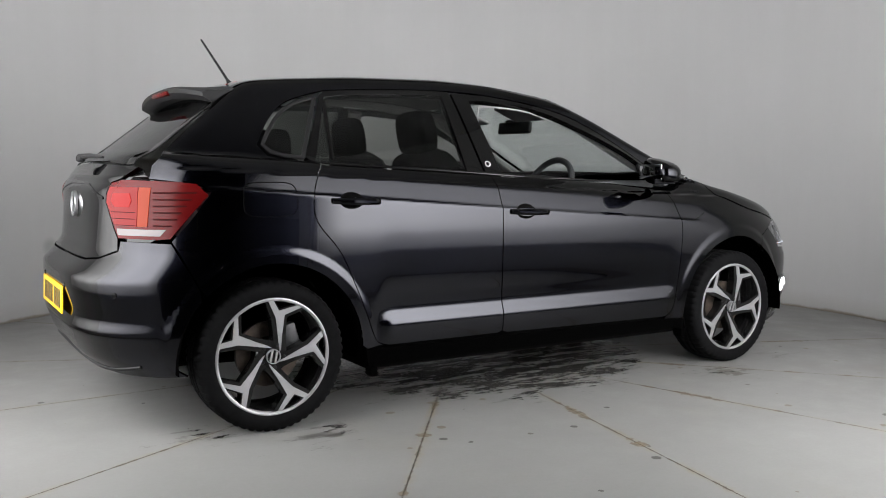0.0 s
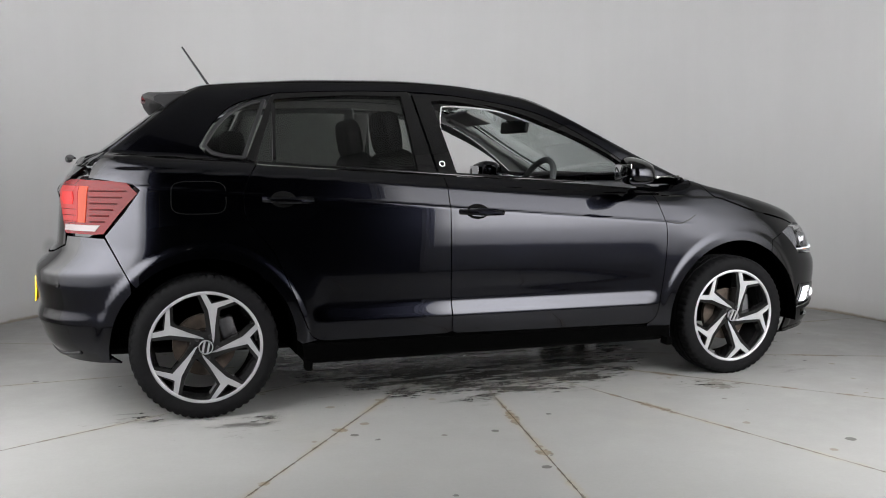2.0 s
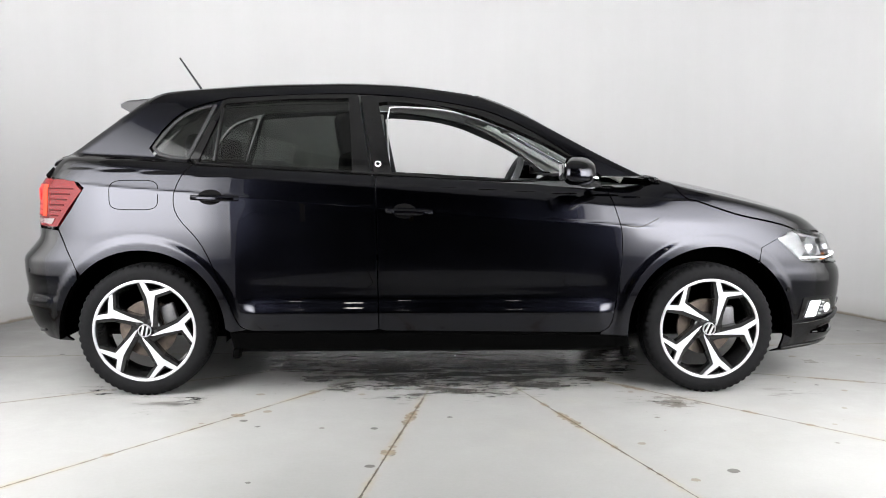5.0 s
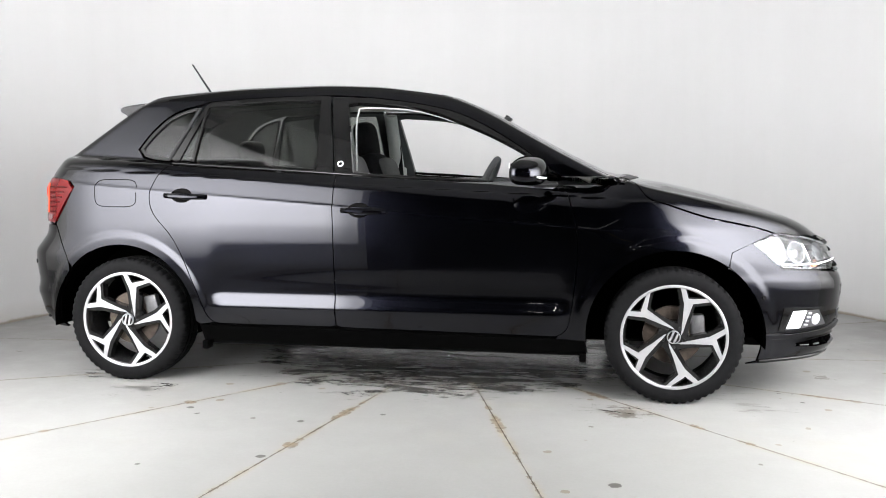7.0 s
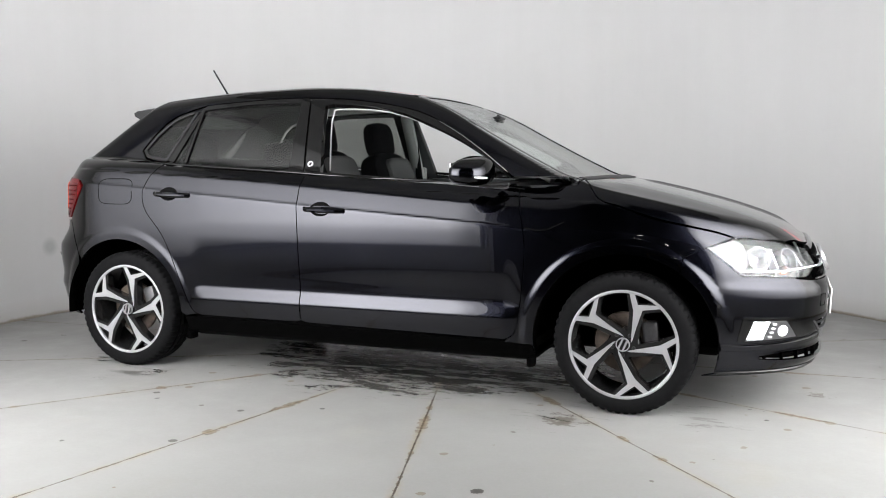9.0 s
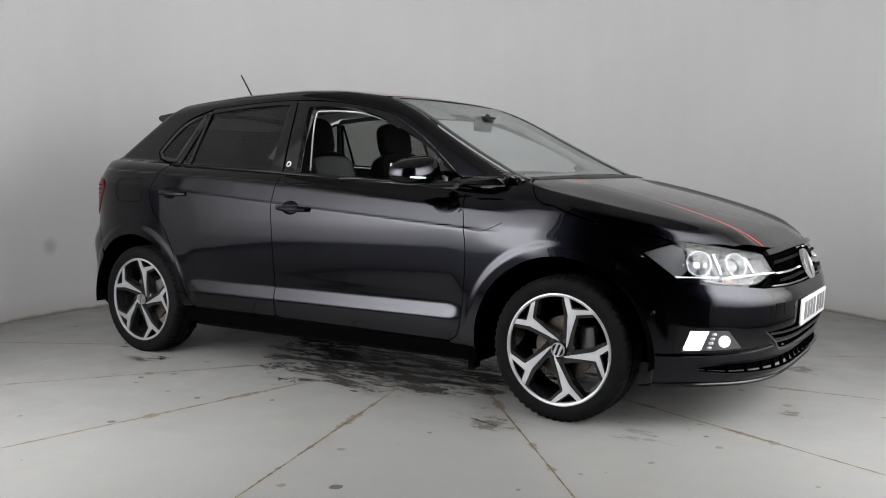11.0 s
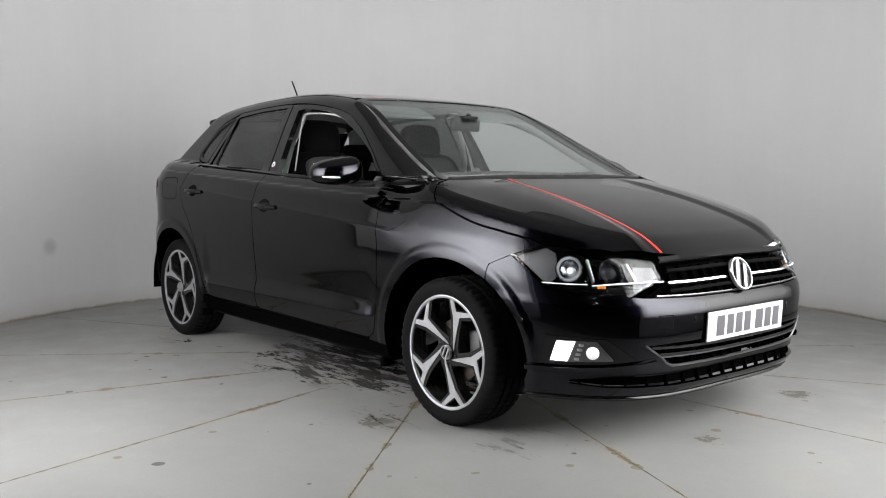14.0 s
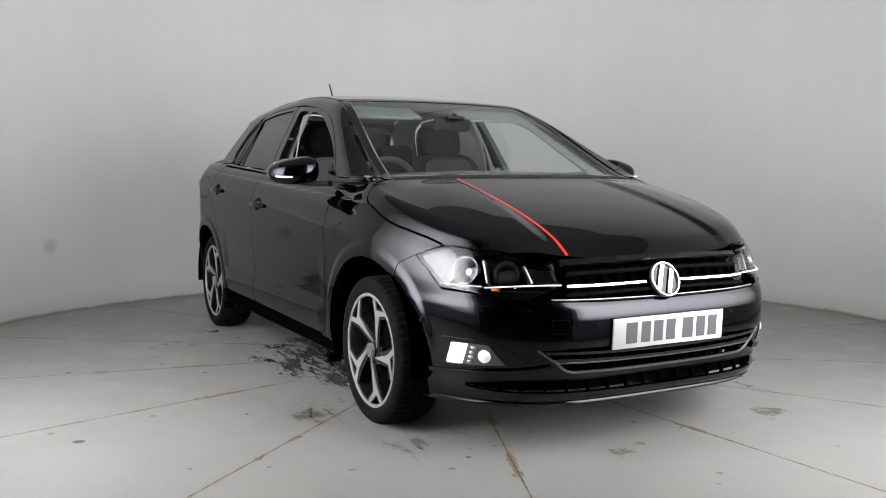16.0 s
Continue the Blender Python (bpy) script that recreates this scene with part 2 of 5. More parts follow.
FABRIC_GREY = simple("grey_seat_fabric", (0.055, 0.055, 0.055), 0.9, grain=0.25, scale=250, bump=0.3, spec=0.1)
LINING = simple("pale_grey_lining", (0.27, 0.27, 0.265), 0.85, grain=0.08, scale=120, bump=0.1)
DASH = simple("soft_dash_plastic", (0.03, 0.032, 0.034), 0.6, grain=0.3, scale=200, bump=0.15)
CONCRETE = make_concrete()
WALLPAINT = make_wall()
HALL = simple("dark_hall_paint", (0.012, 0.012, 0.013), 0.8, grain=0.3, scale=2)
HALLFLOOR = simple("hall_concrete", (0.04, 0.039, 0.038), 0.8, grain=0.3, scale=3, bump=0.1)
YELLOWPAINT = simple("yellow_safety_paint", (0.6, 0.42, 0.02), 0.5, grain=0.2, scale=8)


def make_panel_glow():
    """Diffuser cloth that is brightest in its middle and fades to its foot."""
    k = Nodes("lit_diffuser").put(Base_Color=(0.8, 0.8, 0.8), Roughness=0.9, Emission_Color=(0.995, 0.99, 1.0))
    sep = k.n("ShaderNodeSeparateXYZ")
    k.link(k.coord("Generated"), sep.inputs[0])
    so = k.n("ShaderNodeSeparateXYZ")
    k.link(k.coord("Object"), so.inputs[0])
    az = k.math("ABSOLUTE", k.math("ARCTAN2", so.outputs[0], k.math("MULTIPLY", so.outputs[1], -1.0)))
    turn = k.math("DIVIDE", az, 1.5)
    right = k.ramp(turn, [(0.29, 0.3), (0.325, 1.0), (0.45, 1.0), (0.64, 0.68), (0.80, 0.26), (0.94, 0.03)])
    left = k.ramp(turn, [(0.29, 0.3), (0.325, 0.9), (0.48, 1.0), (0.62, 0.68), (0.76, 0.26), (0.92, 0.02)])
    side = k.math("ADD", k.math("MULTIPLY", right, k.math("GREATER_THAN", so.outputs[0], 0.0)), k.math("MULTIPLY", left, k.math("LESS_THAN", so.outputs[0], 0.0)))
    k.link(k.math("MULTIPLY", k.math("MULTIPLY", side, PANEL_GLOW), k.ramp(sep.outputs[2], [(0.0, 0.02), (0.04, 0.30), (0.10, 0.85), (0.18, 1.0), (0.46, 1.0), (0.64, 0.55), (0.88, 0.28), (1.0, 0.08)])), k.b.inputs["Emission Strength"])
    return k.m


DIFFUSER = make_panel_glow()


# ---- building helpers ----
def finish(name, bm, mats, parent=None, smooth=True, angle=35):
    me = bpy.data.meshes.new(name)
    for f in bm.faces:
        f.smooth = smooth
    bm.to_mesh(me)
    bm.free()
    for m in (mats if isinstance(mats, (list, tuple)) else [mats]):
        me.materials.append(m)
    if smooth:
        me.set_sharp_from_angle(angle=radians(angle))
    ob = new(name, me)
    if parent:
        ob.parent = parent
    return ob


def part(name, bm, material, parent, label="", smooth=True, angle=35):
    ob = finish(name, bm, material, parent, smooth, angle)
    if label:
        ob["label"] = label
    return ob


def box(bm, x0, x1, y0, y1, z0, z1, bevel=0.0, m=None, seg=2):
    r = bmesh.ops.create_cube(bm, size=1)
    vs = r["verts"]
    for v in vs:
        v.co = Vector(((x0 + x1) / 2 + v.co.x * (x1 - x0), (y0 + y1) / 2 + v.co.y * (y1 - y0), (z0 + z1) / 2 + v.co.z * (z1 - z0)))
    es = list({e for v in vs for e in v.link_edges})
    if bevel:
        g = bmesh.ops.bevel(bm, geom=es, offset=bevel, segments=seg, affect="EDGES", profile=0.5)
        vs = list({v for f in g["faces"] for v in f.verts} | {v for v in vs if v.is_valid})
    if m is not None:
        bmesh.ops.transform(bm, matrix=m, verts=vs)
    return vs


def lathe(bm, profile, seg=64, axis="Y", closed=False):
    """Revolve (radius, height) pairs about an axis through the origin."""
    rings = []
    for i in range(seg):
        a = 2 * math.pi * i / seg
        c, s = math.cos(a), math.sin(a)
        rings.append([bm.verts.new((r * c, h, r * s) if axis == "Y" else (r * c, r * s, h)) for r, h in profile])
    n = len(profile)
    for i in range(seg):
        a, b = rings[i], rings[(i + 1) % seg]
        for j in range(n if closed else n - 1):
            bm.faces.new((a[j], a[(j + 1) % n], b[(j + 1) % n], b[j]))
    return rings


def tube(bm, pts, radius, seg=10, cap=True, flat=1.0):
    """A swept round bar; radius may be a list."""
    pts = [Vector(p) for p in pts]
    rs = radius if isinstance(radius, (list, tuple)) else [radius] * len(pts)
    rings, up = [], Vector((0, 0, 1))
    for i, p in enumerate(pts):
        d = (pts[min(i + 1, len(pts) - 1)] - pts[max(i - 1, 0)]).normalized()
        ref = up if abs(d.z) < 0.95 else Vector((0, 1, 0))
        a = d.cross(ref).normalized()
        b = a.cross(d)
        rings.append([bm.verts.new(p + a * math.cos(2 * math.pi * k / seg) * rs[i] + b * math.sin(2 * math.pi * k / seg) * rs[i] * flat) for k in range(seg)])
    for r0, r1 in zip(rings, rings[1:]):
        for k in range(seg):
            bm.faces.new((r0[k], r0[(k + 1) % seg], r1[(k + 1) % seg], r1[k]))
    if cap:
        bm.faces.new(rings[0][::-1])
        bm.faces.new(rings[-1])


def prism(bm, poly, y0, y1, dome=0.0):
    """Extrude an outline given in (x, z) from y0 to y1."""
    a = [bm.verts.new((x, y0, z)) for x, z in poly]
    b = [bm.verts.new((x, y1, z)) for x, z in poly]
    n = len(poly)
    fa, fb = bm.faces.new(a), bm.faces.new(b[::-1])
    for i in range(n):
        bm.faces.new((a[i], b[i], b[(i + 1) % n], a[(i + 1) % n]))
    return a, b, fa, fb


# ---- the round booth ----
BX, BY, BR, BH = 0.03, -0.10, 3.11, 4.2


def arc_wall(name, a0, a1, r0, r1, z0, z1, mats, n=96):
    bm = bmesh.new()
    prev = None
    for i in range(n + 1):
        a = radians(a0 + (a1 - a0) * i / n)
        c, s = math.cos(a), math.sin(a)
        v = [bm.verts.new((BX + r * c, BY + r * s, z)) for r, z in ((r0, z0), (r0, z1), (r1, z1), (r1, z0))]
        if prev:
            for j in range(4):
                bm.faces.new((prev[j], prev[(j + 1) % 4], v[(j + 1) % 4], v[j]))
        else:
            bm.faces.new(v)
        prev = v
    bm.faces.new(prev[::-1])
    bmesh.ops.recalc_face_normals(bm, faces=bm.faces)
    return finish(name, bm, mats)


OPEN0, OPEN1 = -114.0, -66.0
wall = tagged(arc_wall("wall_round", OPEN1, 360 + OPEN0, BR, BR + 0.12, -0.02, BH, WALLPAINT, 160),
              "curved white painted studio wall, scuffed along its foot", "wall", kind="structure")


def light_panel(a0, a1):
    root = tagged(new("light_panel"), "tall curved white light panel on the booth wall", "light panel", group="light panels by the entrance")
    d = arc_wall("diffuser", a0, a1, BR - 0.05, BR - 0.03, 0.34, 3.3, DIFFUSER, 30)
    f = arc_wall("backing_frame", a0 - 0.6, a1 + 0.6, BR - 0.03 + 0.002, BR - 0.004, 0.30, 3.34, SATIN, 30)
    for o in (d, f):
        o.parent = root
    return root


light_panel(OPEN0 - 60, OPEN0 - 1)
light_panel(OPEN1 + 1, OPEN1 + 60)

# pale booth ceiling on the wall's top
bm = bmesh.new()
lathe(bm, [(0.0001, 0.0), (BR + 0.12, 0.0), (BR + 0.12, 0.08), (0.0001, 0.08)], 96, "Z")
bmesh.ops.translate(bm, vec=(BX, BY, BH + 0.002), verts=bm.verts)
tagged(finish("ceiling_booth", bm, simple("ceiling_paint", (0.22, 0.22, 0.22), 0.8, grain=0.06, scale=1.5), smooth=False), "pale flat ceiling over the round booth", "ceiling", kind="structure")

# the dark hall round the booth
bm = bmesh.new()
box(bm, -12, 12, -14, 10, -0.25, -0.022)
tagged(finish("floor_hall", bm, HALLFLOOR, smooth=False), "dark concrete hall floor", "floor", kind="structure")
bm = bmesh.new()
for b in ((-12.2, -12, -14, 10), (12, 12.2, -14, 10), (-12.2, 12.2, -14.2, -14), (-12.2, 12.2, 10, 10.2)):
    box(bm, *b, -0.25, 6.2)
tagged(finish("wall_hall", bm, HALL, smooth=False), "dark hall walls behind the booth", "wall", kind="structure")
bm = bmesh.new()
box(bm, -12.2, 12.2, -14.2, 10.2, 6.2, 6.4)
tagged(finish("ceiling", bm, HALL, smooth=False), "dark hall ceiling", "ceiling", kind="structure")


def hall_lamp():
    root = tagged(new("hall_lamp"), "small white hall lamp hung from the dark ceiling", "lamp", group="hall lamps")
    bm = bmesh.new()
    lathe(bm, [(0.0, 0.10), (0.05, 0.10), (0.07, 0.02), (0.16, -0.05), (0.16, -0.06)], 24, "Z")
    part("shade", bm, PLASTIC, root)
    bm = bmesh.new()
    lathe(bm, [(0.0, -0.07), (0.10, -0.055), (0.13, -0.045)], 24, "Z")
    part("bulb", bm, make_glow("hall_bulb", (1.0, 0.97, 0.9), 30.0), root, "glowing lamp glass")
    bm = bmesh.new()
    tube(bm, [(0, 0, 0.10), (0, 0, 2.7)], 0.012, 8)
    part("rod", bm, PLASTIC, root)
    return root


HL = hall_lamp()
HL.matrix_basis = pose(-1.5, -10.0, 3.5)
for x, y, z in ((0.2, -11.0, 3.5), (1.9, -10.0, 3.5), (-0.6, -8.0, 3.5)):
    copy_thing(HL, pose(x, y, z))
bm = bmesh.new()
for i in range(5):
    box(bm, -1.4 + i * 0.35, -1.22 + i * 0.35, -11.6, -11.5, 0.9, 1.0, 0.01)
box(bm, -1.5, 0.4, -11.62, -11.5, 0.98, 1.06, 0.01)
box(bm, -1.5, -1.42, -11.62, -11.5, -0.022, 1.0, 0.01)
box(bm, 0.32, 0.4, -11.62, -11.5, -0.022, 1.0, 0.01)
tagged(finish("safety_barrier", bm, YELLOWPAINT, smooth=False), "yellow painted steel barrier in the dark hall", "barrier")

# ---- the car's outer form ----
HUB_R, HUB_F, HUB_Z = -1.433, 1.118, 0.2945
ARCH_R, ARCH_F = 0.364, 0.377


def smooth_table(pts, lo, hi, sigma, n=1200):
    xs = np.linspace(lo, hi, n)
    ys = np.interp(xs, [p[0] for p in pts], [p[1] for p in pts])
    k = max(1, int(3 * sigma / (hi - lo) * n))
    w = np.exp(-0.5 * (np.arange(-k, k + 1) * (hi - lo) / n / sigma) ** 2)
    ys = np.convolve(np.pad(ys, k, mode="edge"), w / w.sum(), "valid")
    return lambda v: np.interp(v, xs, ys)


LOWSIDE = smooth_table([(0.18, -0.050), (0.21, -0.040), (0.285, -0.022), (0.335, -0.008), (0.382, 0.0), (0.44, -0.0175), (0.50, -0.0145), (0.58, -0.0078), (0.68, -0.0022),
                        (0.76, 0.0), (0.86, 0.001), (1.2, 0.0)], 0.1, 1.2, 0.009)
LOWPLAIN = smooth_table([(0.18, -0.05), (0.30, -0.02), (0.45, -0.010), (0.60, -0.004), (0.75, 0.0), (1.2, 0.0)], 0.1, 1.2, 0.03)
SHOULDER = smooth_table([(-1.0, 0.0), (0.0, 0.0), (0.010, -0.007), (0.085, -0.036), (0.10, -0.046), (0.16, -0.098), (0.4, -0.29)], -1.0, 0.4, 0.0035)
SOFTSH = smooth_table([(-1.0, 0.0), (-0.05, 0.0), (0.03, -0.010), (0.12, -0.050), (0.4, -0.22)], -1.0, 0.4, 0.02)
NOSE = smooth_table([(0.18, 1.848), (0.215, 1.889), (0.245, 1.904), (0.29, 1.891), (0.34, 1.908), (0.42, 1.92), (0.5, 1.924), (0.545, 1.915), (0.56, 1.899), (0.62, 1.877), (0.69, 1.839), (0.75, 1.781), (1.0, 1.681)], 0.15, 1.0, 0.010)
TAIL = smooth_table([(0.18, 1.966), (0.24, 2.008), (0.3, 2.063), (0.385, 2.092), (0.398, 2.103), (0.455, 2.085), (0.55, 2.1), (0.61, 2.1), (0.655, 2.056), (0.7, 2.014), (0.73, 2.01), (0.87, 1.998), (0.93, 2.002), (1.0, 1.954), (1.1, 1.889)], 0.15, 1.1, 0.010)
BONNET = smooth_table([(0.6, 1.007), (0.93, 0.985), (1.1, 0.953), (1.255, 0.918), (1.4, 0.881), (1.513, 0.848), (1.63, 0.809), (1.718, 0.771), (1.8, 0.731), (1.9, 0.675)], 0.5, 1.95, 0.04)
ROOF = smooth_table([(-2.0, 1.268), (-1.6, 1.369), (-1.3, 1.405), (-0.95, 1.431), (-0.52, 1.441), (-0.24, 1.429), (0.1, 1.381), (0.4, 1.289), (0.9, 1.099)], -2.0, 1.0, 0.06)
SCREEN = smooth_table([(0.8, 1.275), (0.985, 0.884), (1.08, 0.688), (1.2, 0.462), (1.3, 0.285), (1.4, 0.076), (1.6, -0.398)], 0.8, 1.6, 0.03)
GHOUSE = smooth_table([(-2.1, 0.669), (-1.75, 0.703), (-1.3, 0.728), (-0.9, 0.742), (-0.4, 0.757), (0.3, 0.76), (0.7, 0.769), (1.1, 0.791)], -2.2, 1.2, 0.1)


def crease_z(x):
    return 0.849 - 0.0745 * (x + 0.4)


def ledge_z(x):
    return 1.0015 - 0.0495 * (x + 1.45)


def belt_z(x):
    return 1.008 - 0.054 * (x + 0.52)


def step01(a, b, v):
    t = np.clip((v - a) / (b - a), 0, 1)
    return t * t * (3 - 2 * t)


def half_width(x, z):
    top = 0.869 - 0.006 * ((x + 0.2) / 1.3) ** 2
    door = step01(-1.02, -0.93, x) * (1 - step01(0.60, 0.70, x))
    low = LOWSIDE(z) * door + LOWPLAIN(z) * (1 - door)
    cr = (1 - step01(0.70, 1.02, x)) * step01(-1.85, -1.60, x)
    dz = z - crease_z(x)
    rear = 1 - step01(-1.75, -1.3, x)
    soft = step01(0.75, 1.1, x)
    up = SHOULDER(dz) * (1 + 0.25 * rear) * (1 - soft) + SOFTSH(dz) * soft
    up = up * cr + SOFTSH(dz) * (1 - cr)
    up = up - 0.007 * step01(-0.003, 0.006, z - ledge_z(x)) * step01(-1.80, -1.70, x) * (1 - step01(0.95, 1.15, x))
    fl = np.zeros_like(x)
    for hx, r in ((HUB_R, ARCH_R), (HUB_F, ARCH_F)):
        d = np.hypot(x - hx, z - HUB_Z)
        fl = np.maximum(fl, 1 - step01(r + 0.034, r + 0.070, d))
    return top + low + up + 0.0065 * fl


def smax(a, b, r):
    h = np.maximum(r - np.abs(a - b), 0)
    return np.maximum(a, b) + h * h / (4 * r)


def smin(a, b, r):
    return -smax(-a, -b, r)


FX0, RX0 = 1.0, -1.53


def form(x, y, z):
    """Below zero inside the car's body, above zero outside."""
    ay = np.abs(y)
    uy = ay / half_width(x, z)
    uf = np.maximum(x - 0.86, 0) / (NOSE(z) - 0.86)
    ur = np.maximum(RX0 - x, 0) / (TAIL(z) + RX0)
    g = np.where(x > 0, uf ** 2.4 + uy ** 4.2, ur ** 2.1 + uy ** 4.5)
    plan = (g ** np.where(x > 0, 1 / 4.2, 1 / 4.5) - 1) * 0.87
    hood = BONNET(x) - 0.036 * (ay / 0.76) ** 2.4
    # raised flanks of the bonnet
    hood = hood + 0.012 * step01(0.385, 0.45, ay + 0.05 * (1.8 - x)) * (1 - step01(0.5, 0.75, ay)) * step01(0.9, 1.1, x)
    k = step01(0.72, 0.95, x)
    deck = belt_z(x) * (1 - k) + hood * k
    low = smax(plan, (z - deck) * 0.95, 0.035)
    side = ay - (GHOUSE(x) - 0.479 * (np.maximum(z, 0.93) - 1.0) - 0.15 * (np.maximum(z, 0.93) - 1.0) ** 2)
    roof = z - (ROOF(x) - 0.020 * (ay / 0.58) ** 2)
    scr = (x - (SCREEN(z) - 0.036 * (ay / 0.6) ** 2.2)) * 0.416
    hat = ((-1.566 - (1.30 - z) * 1.293 + 0.041 * (ay / 0.58) ** 2.5) - x) * 0.616
    up = smax(smax(smax(side * 0.92, roof, 0.055), scr, 0.03), hat, 0.04)
    up = np.maximum(up, 0.985 - z)
    return smin(low, up, 0.015 + 0.05 * step01(0.50, 0.78, x))


def cast(o, d, far):
    """First meeting of rays with the form, by stepping and halving."""
    n = 180
    lo = np.zeros(len(o))
    done = np.zeros(len(o), bool)
    hi = np.full(len(o), far)
    for i in range(1, n + 1):
        t = far * i / n
        p = o + d * t
        ins = (form(p[:, 0], p[:, 1], p[:, 2]) < 0) & ~done
        hi[ins] = t
        lo[ins] = far * (i - 1) / n
        done |= ins
        if done.all():
            break
    for _ in range(22):
        mid = (lo + hi) / 2
        p = o + d * mid[:, None]
        ins = form(p[:, 0], p[:, 1], p[:, 2]) < 0
        hi = np.where(ins, mid, hi)
        lo = np.where(ins, lo, mid)
    return o + d * hi[:, None]


def normal_at(p, e=0.0015):
    g = np.stack([form(*(p + np.eye(3)[i] * e).T) - form(*(p - np.eye(3)[i] * e).T) for i in range(3)], 1)
    return g / np.maximum(np.linalg.norm(g, axis=1, keepdims=True), 1e-9)


def project(mode, uv):
    """Outline coordinates to points of the body. side: (x, z) on the right flank; top: (x, y); rear: (y, z); nose, stern: (degrees from the middle, z)."""
    u, v = uv[:, 0], uv[:, 1]
    zero = np.zeros_like(u)
    if mode == "side":
        return cast(np.stack([u, zero - 1.05, v], 1), np.array([[0, 1.0, 0]]).repeat(len(u), 0), 1.05)
    if mode == "top":
        return cast(np.stack([u, v, zero + 1.6], 1), np.array([[0, 0, -1.0]]).repeat(len(u), 0), 1.2)
    if mode == "rear":
        return cast(np.stack([zero - 2.3, u, v], 1), np.array([[1.0, 0, 0]]).repeat(len(u), 0), 1.4)
    a = np.radians(u)
    s, cx = (1, FX0) if mode == "nose" else (-1, -1.35)
    d = np.stack([s * np.cos(a), np.sin(a), zero], 1)
    return cast(np.stack([cx + zero, zero, v], 1) + d * 1.25, -d, 1.25)


def densify(poly, step):
    out = []
    for (a, b), (c, d) in zip(poly, poly[1:] + poly[:1]):
        n = max(1, int(math.hypot((c - a), (d - b)) / step))
        out += [(a + (c - a) * i / n, b + (d - b) * i / n) for i in range(n)]
    return out


def curve(pts, n=6):
    """Catmull-Rom through the points."""
    out = []
    P = [pts[0]] + list(pts) + [pts[-1]]
    for i in range(1, len(P) - 2):
        for k in range(n):
            t = k / n
            out.append(tuple(0.5 * (2 * P[i][j] + (P[i + 1][j] - P[i - 1][j]) * t + (2 * P[i - 1][j] - 5 * P[i][j] + 4 * P[i + 1][j] - P[i + 2][j]) * t * t
                                    + (3 * P[i][j] - P[i - 1][j] - 3 * P[i + 1][j] + P[i + 2][j]) * t ** 3) for j in range(len(pts[0]))))
    return out + [tuple(pts[-1])]


def shrink(poly, g, su=1.0):
    """Move an outline inward by g; su: metres for each unit of its first coordinate."""
    P = np.array(poly) * [su, 1]
    a = np.roll(P, 1, 0)
    b = np.roll(P, -1, 0)
    area = 0.5 * np.sum(P[:, 0] * b[:, 1] - b[:, 0] * P[:, 1])
    t = (b - a)
    t /= np.maximum(np.linalg.norm(t, axis=1, keepdims=True), 1e-9)
    nrm = np.stack([-t[:, 1], t[:, 0]], 1) * (1 if area > 0 else -1)
    return [tuple(p) for p in (P + nrm * g) / [su, 1]]


def panel(name, mode, poly, mats, parent, label="", gap=0.002, thick=0.012, raise_by=0.0, grid=0.028, mirror=False, edge=0.02):
    """A pressed panel of the body: the outline laid on the form, with thickness and its own normals."""
    su = 0.0148 if mode in ("nose", "stern") else 1.0
    pl = [(u * su, v) for u, v in poly]
    pl = densify(pl, edge)
    if gap:
        pl = shrink(pl, gap)
    bm = bmesh.new()
    bm.faces.new([bm.verts.new((u, v, 0)) for u, v in pl])
    us, vs = [p[0] for p in pl], [p[1] for p in pl]
    for lo, hi, ax in ((min(us), max(us), 0), (min(vs), max(vs), 1)):
        k = math.ceil(lo / grid + 1e-6)
        while k * grid < hi - 1e-6:
            co, no = [0, 0, 0], [0, 0, 0]
            co[ax], no[ax] = k * grid, 1
            bmesh.ops.bisect_plane(bm, geom=bm.verts[:] + bm.edges[:] + bm.faces[:], plane_co=co, plane_no=no, dist=1e-6)
            k += 1
    uv = np.array([(v.co.x / su, v.co.y) for v in bm.verts])
    bm.verts.index_update()
    faces = [[v.index for v in f.verts] for f in bm.faces]
    rim = [[e.verts[0].index, e.verts[1].index] for e in bm.edges if len(e.link_faces) == 1]
    bm.free()
    P = project(mode, uv)
    N = normal_at(P)
    P = P + N * raise_by
    Q = P - N * thick
    if mirror:
        P, Q, N = P * [1, -1, 1], Q * [1, -1, 1], N * [1, -1, 1]
    n = len(P)
    f0 = [list(f) for f in faces]
    allf, loopn, kinds = [], [], []
    for f in f0:
        g = P[f]
        nn = np.cross(g - np.roll(g, 1, 0), np.roll(g, -1, 0) - g).sum(0)
        if nn @ N[f[0]] < 0:
            f = f[::-1]
        allf.append(f)
        kinds.append(0)
        loopn += [tuple(N[i]) for i in f]
    for f in list(allf):
        allf.append([i + n for i in f[::-1]])
        kinds.append(1)
        loopn += [tuple(-N[i]) for i in f[::-1]]
    for i, j in rim:
        allf.append([i, j, j + n, i + n])
        kinds.append(2)
        loopn += [(0, 0, 0)] * 4
    me = bpy.data.meshes.new(name)
    me.from_pydata([tuple(p) for p in np.concatenate([P, Q])], [], allf)
    ms = list(mats) if isinstance(mats, (list, tuple)) else [mats]
    for m in ms:
        me.materials.append(m)
    for pg, k in zip(me.polygons, kinds):
        pg.use_smooth = k < 2
        pg.material_index = min(k if k == 1 else 0, len(ms) - 1)
    me.update()
    me.normals_split_custom_set(loopn)
    ob = new(name, me)
    ob.parent = parent
    if label:
        ob["label"] = label
    return ob


def line_on(mode, pts, off=0.0):
    p = project(mode, np.array(pts, float))
    return p + normal_at(p) * off


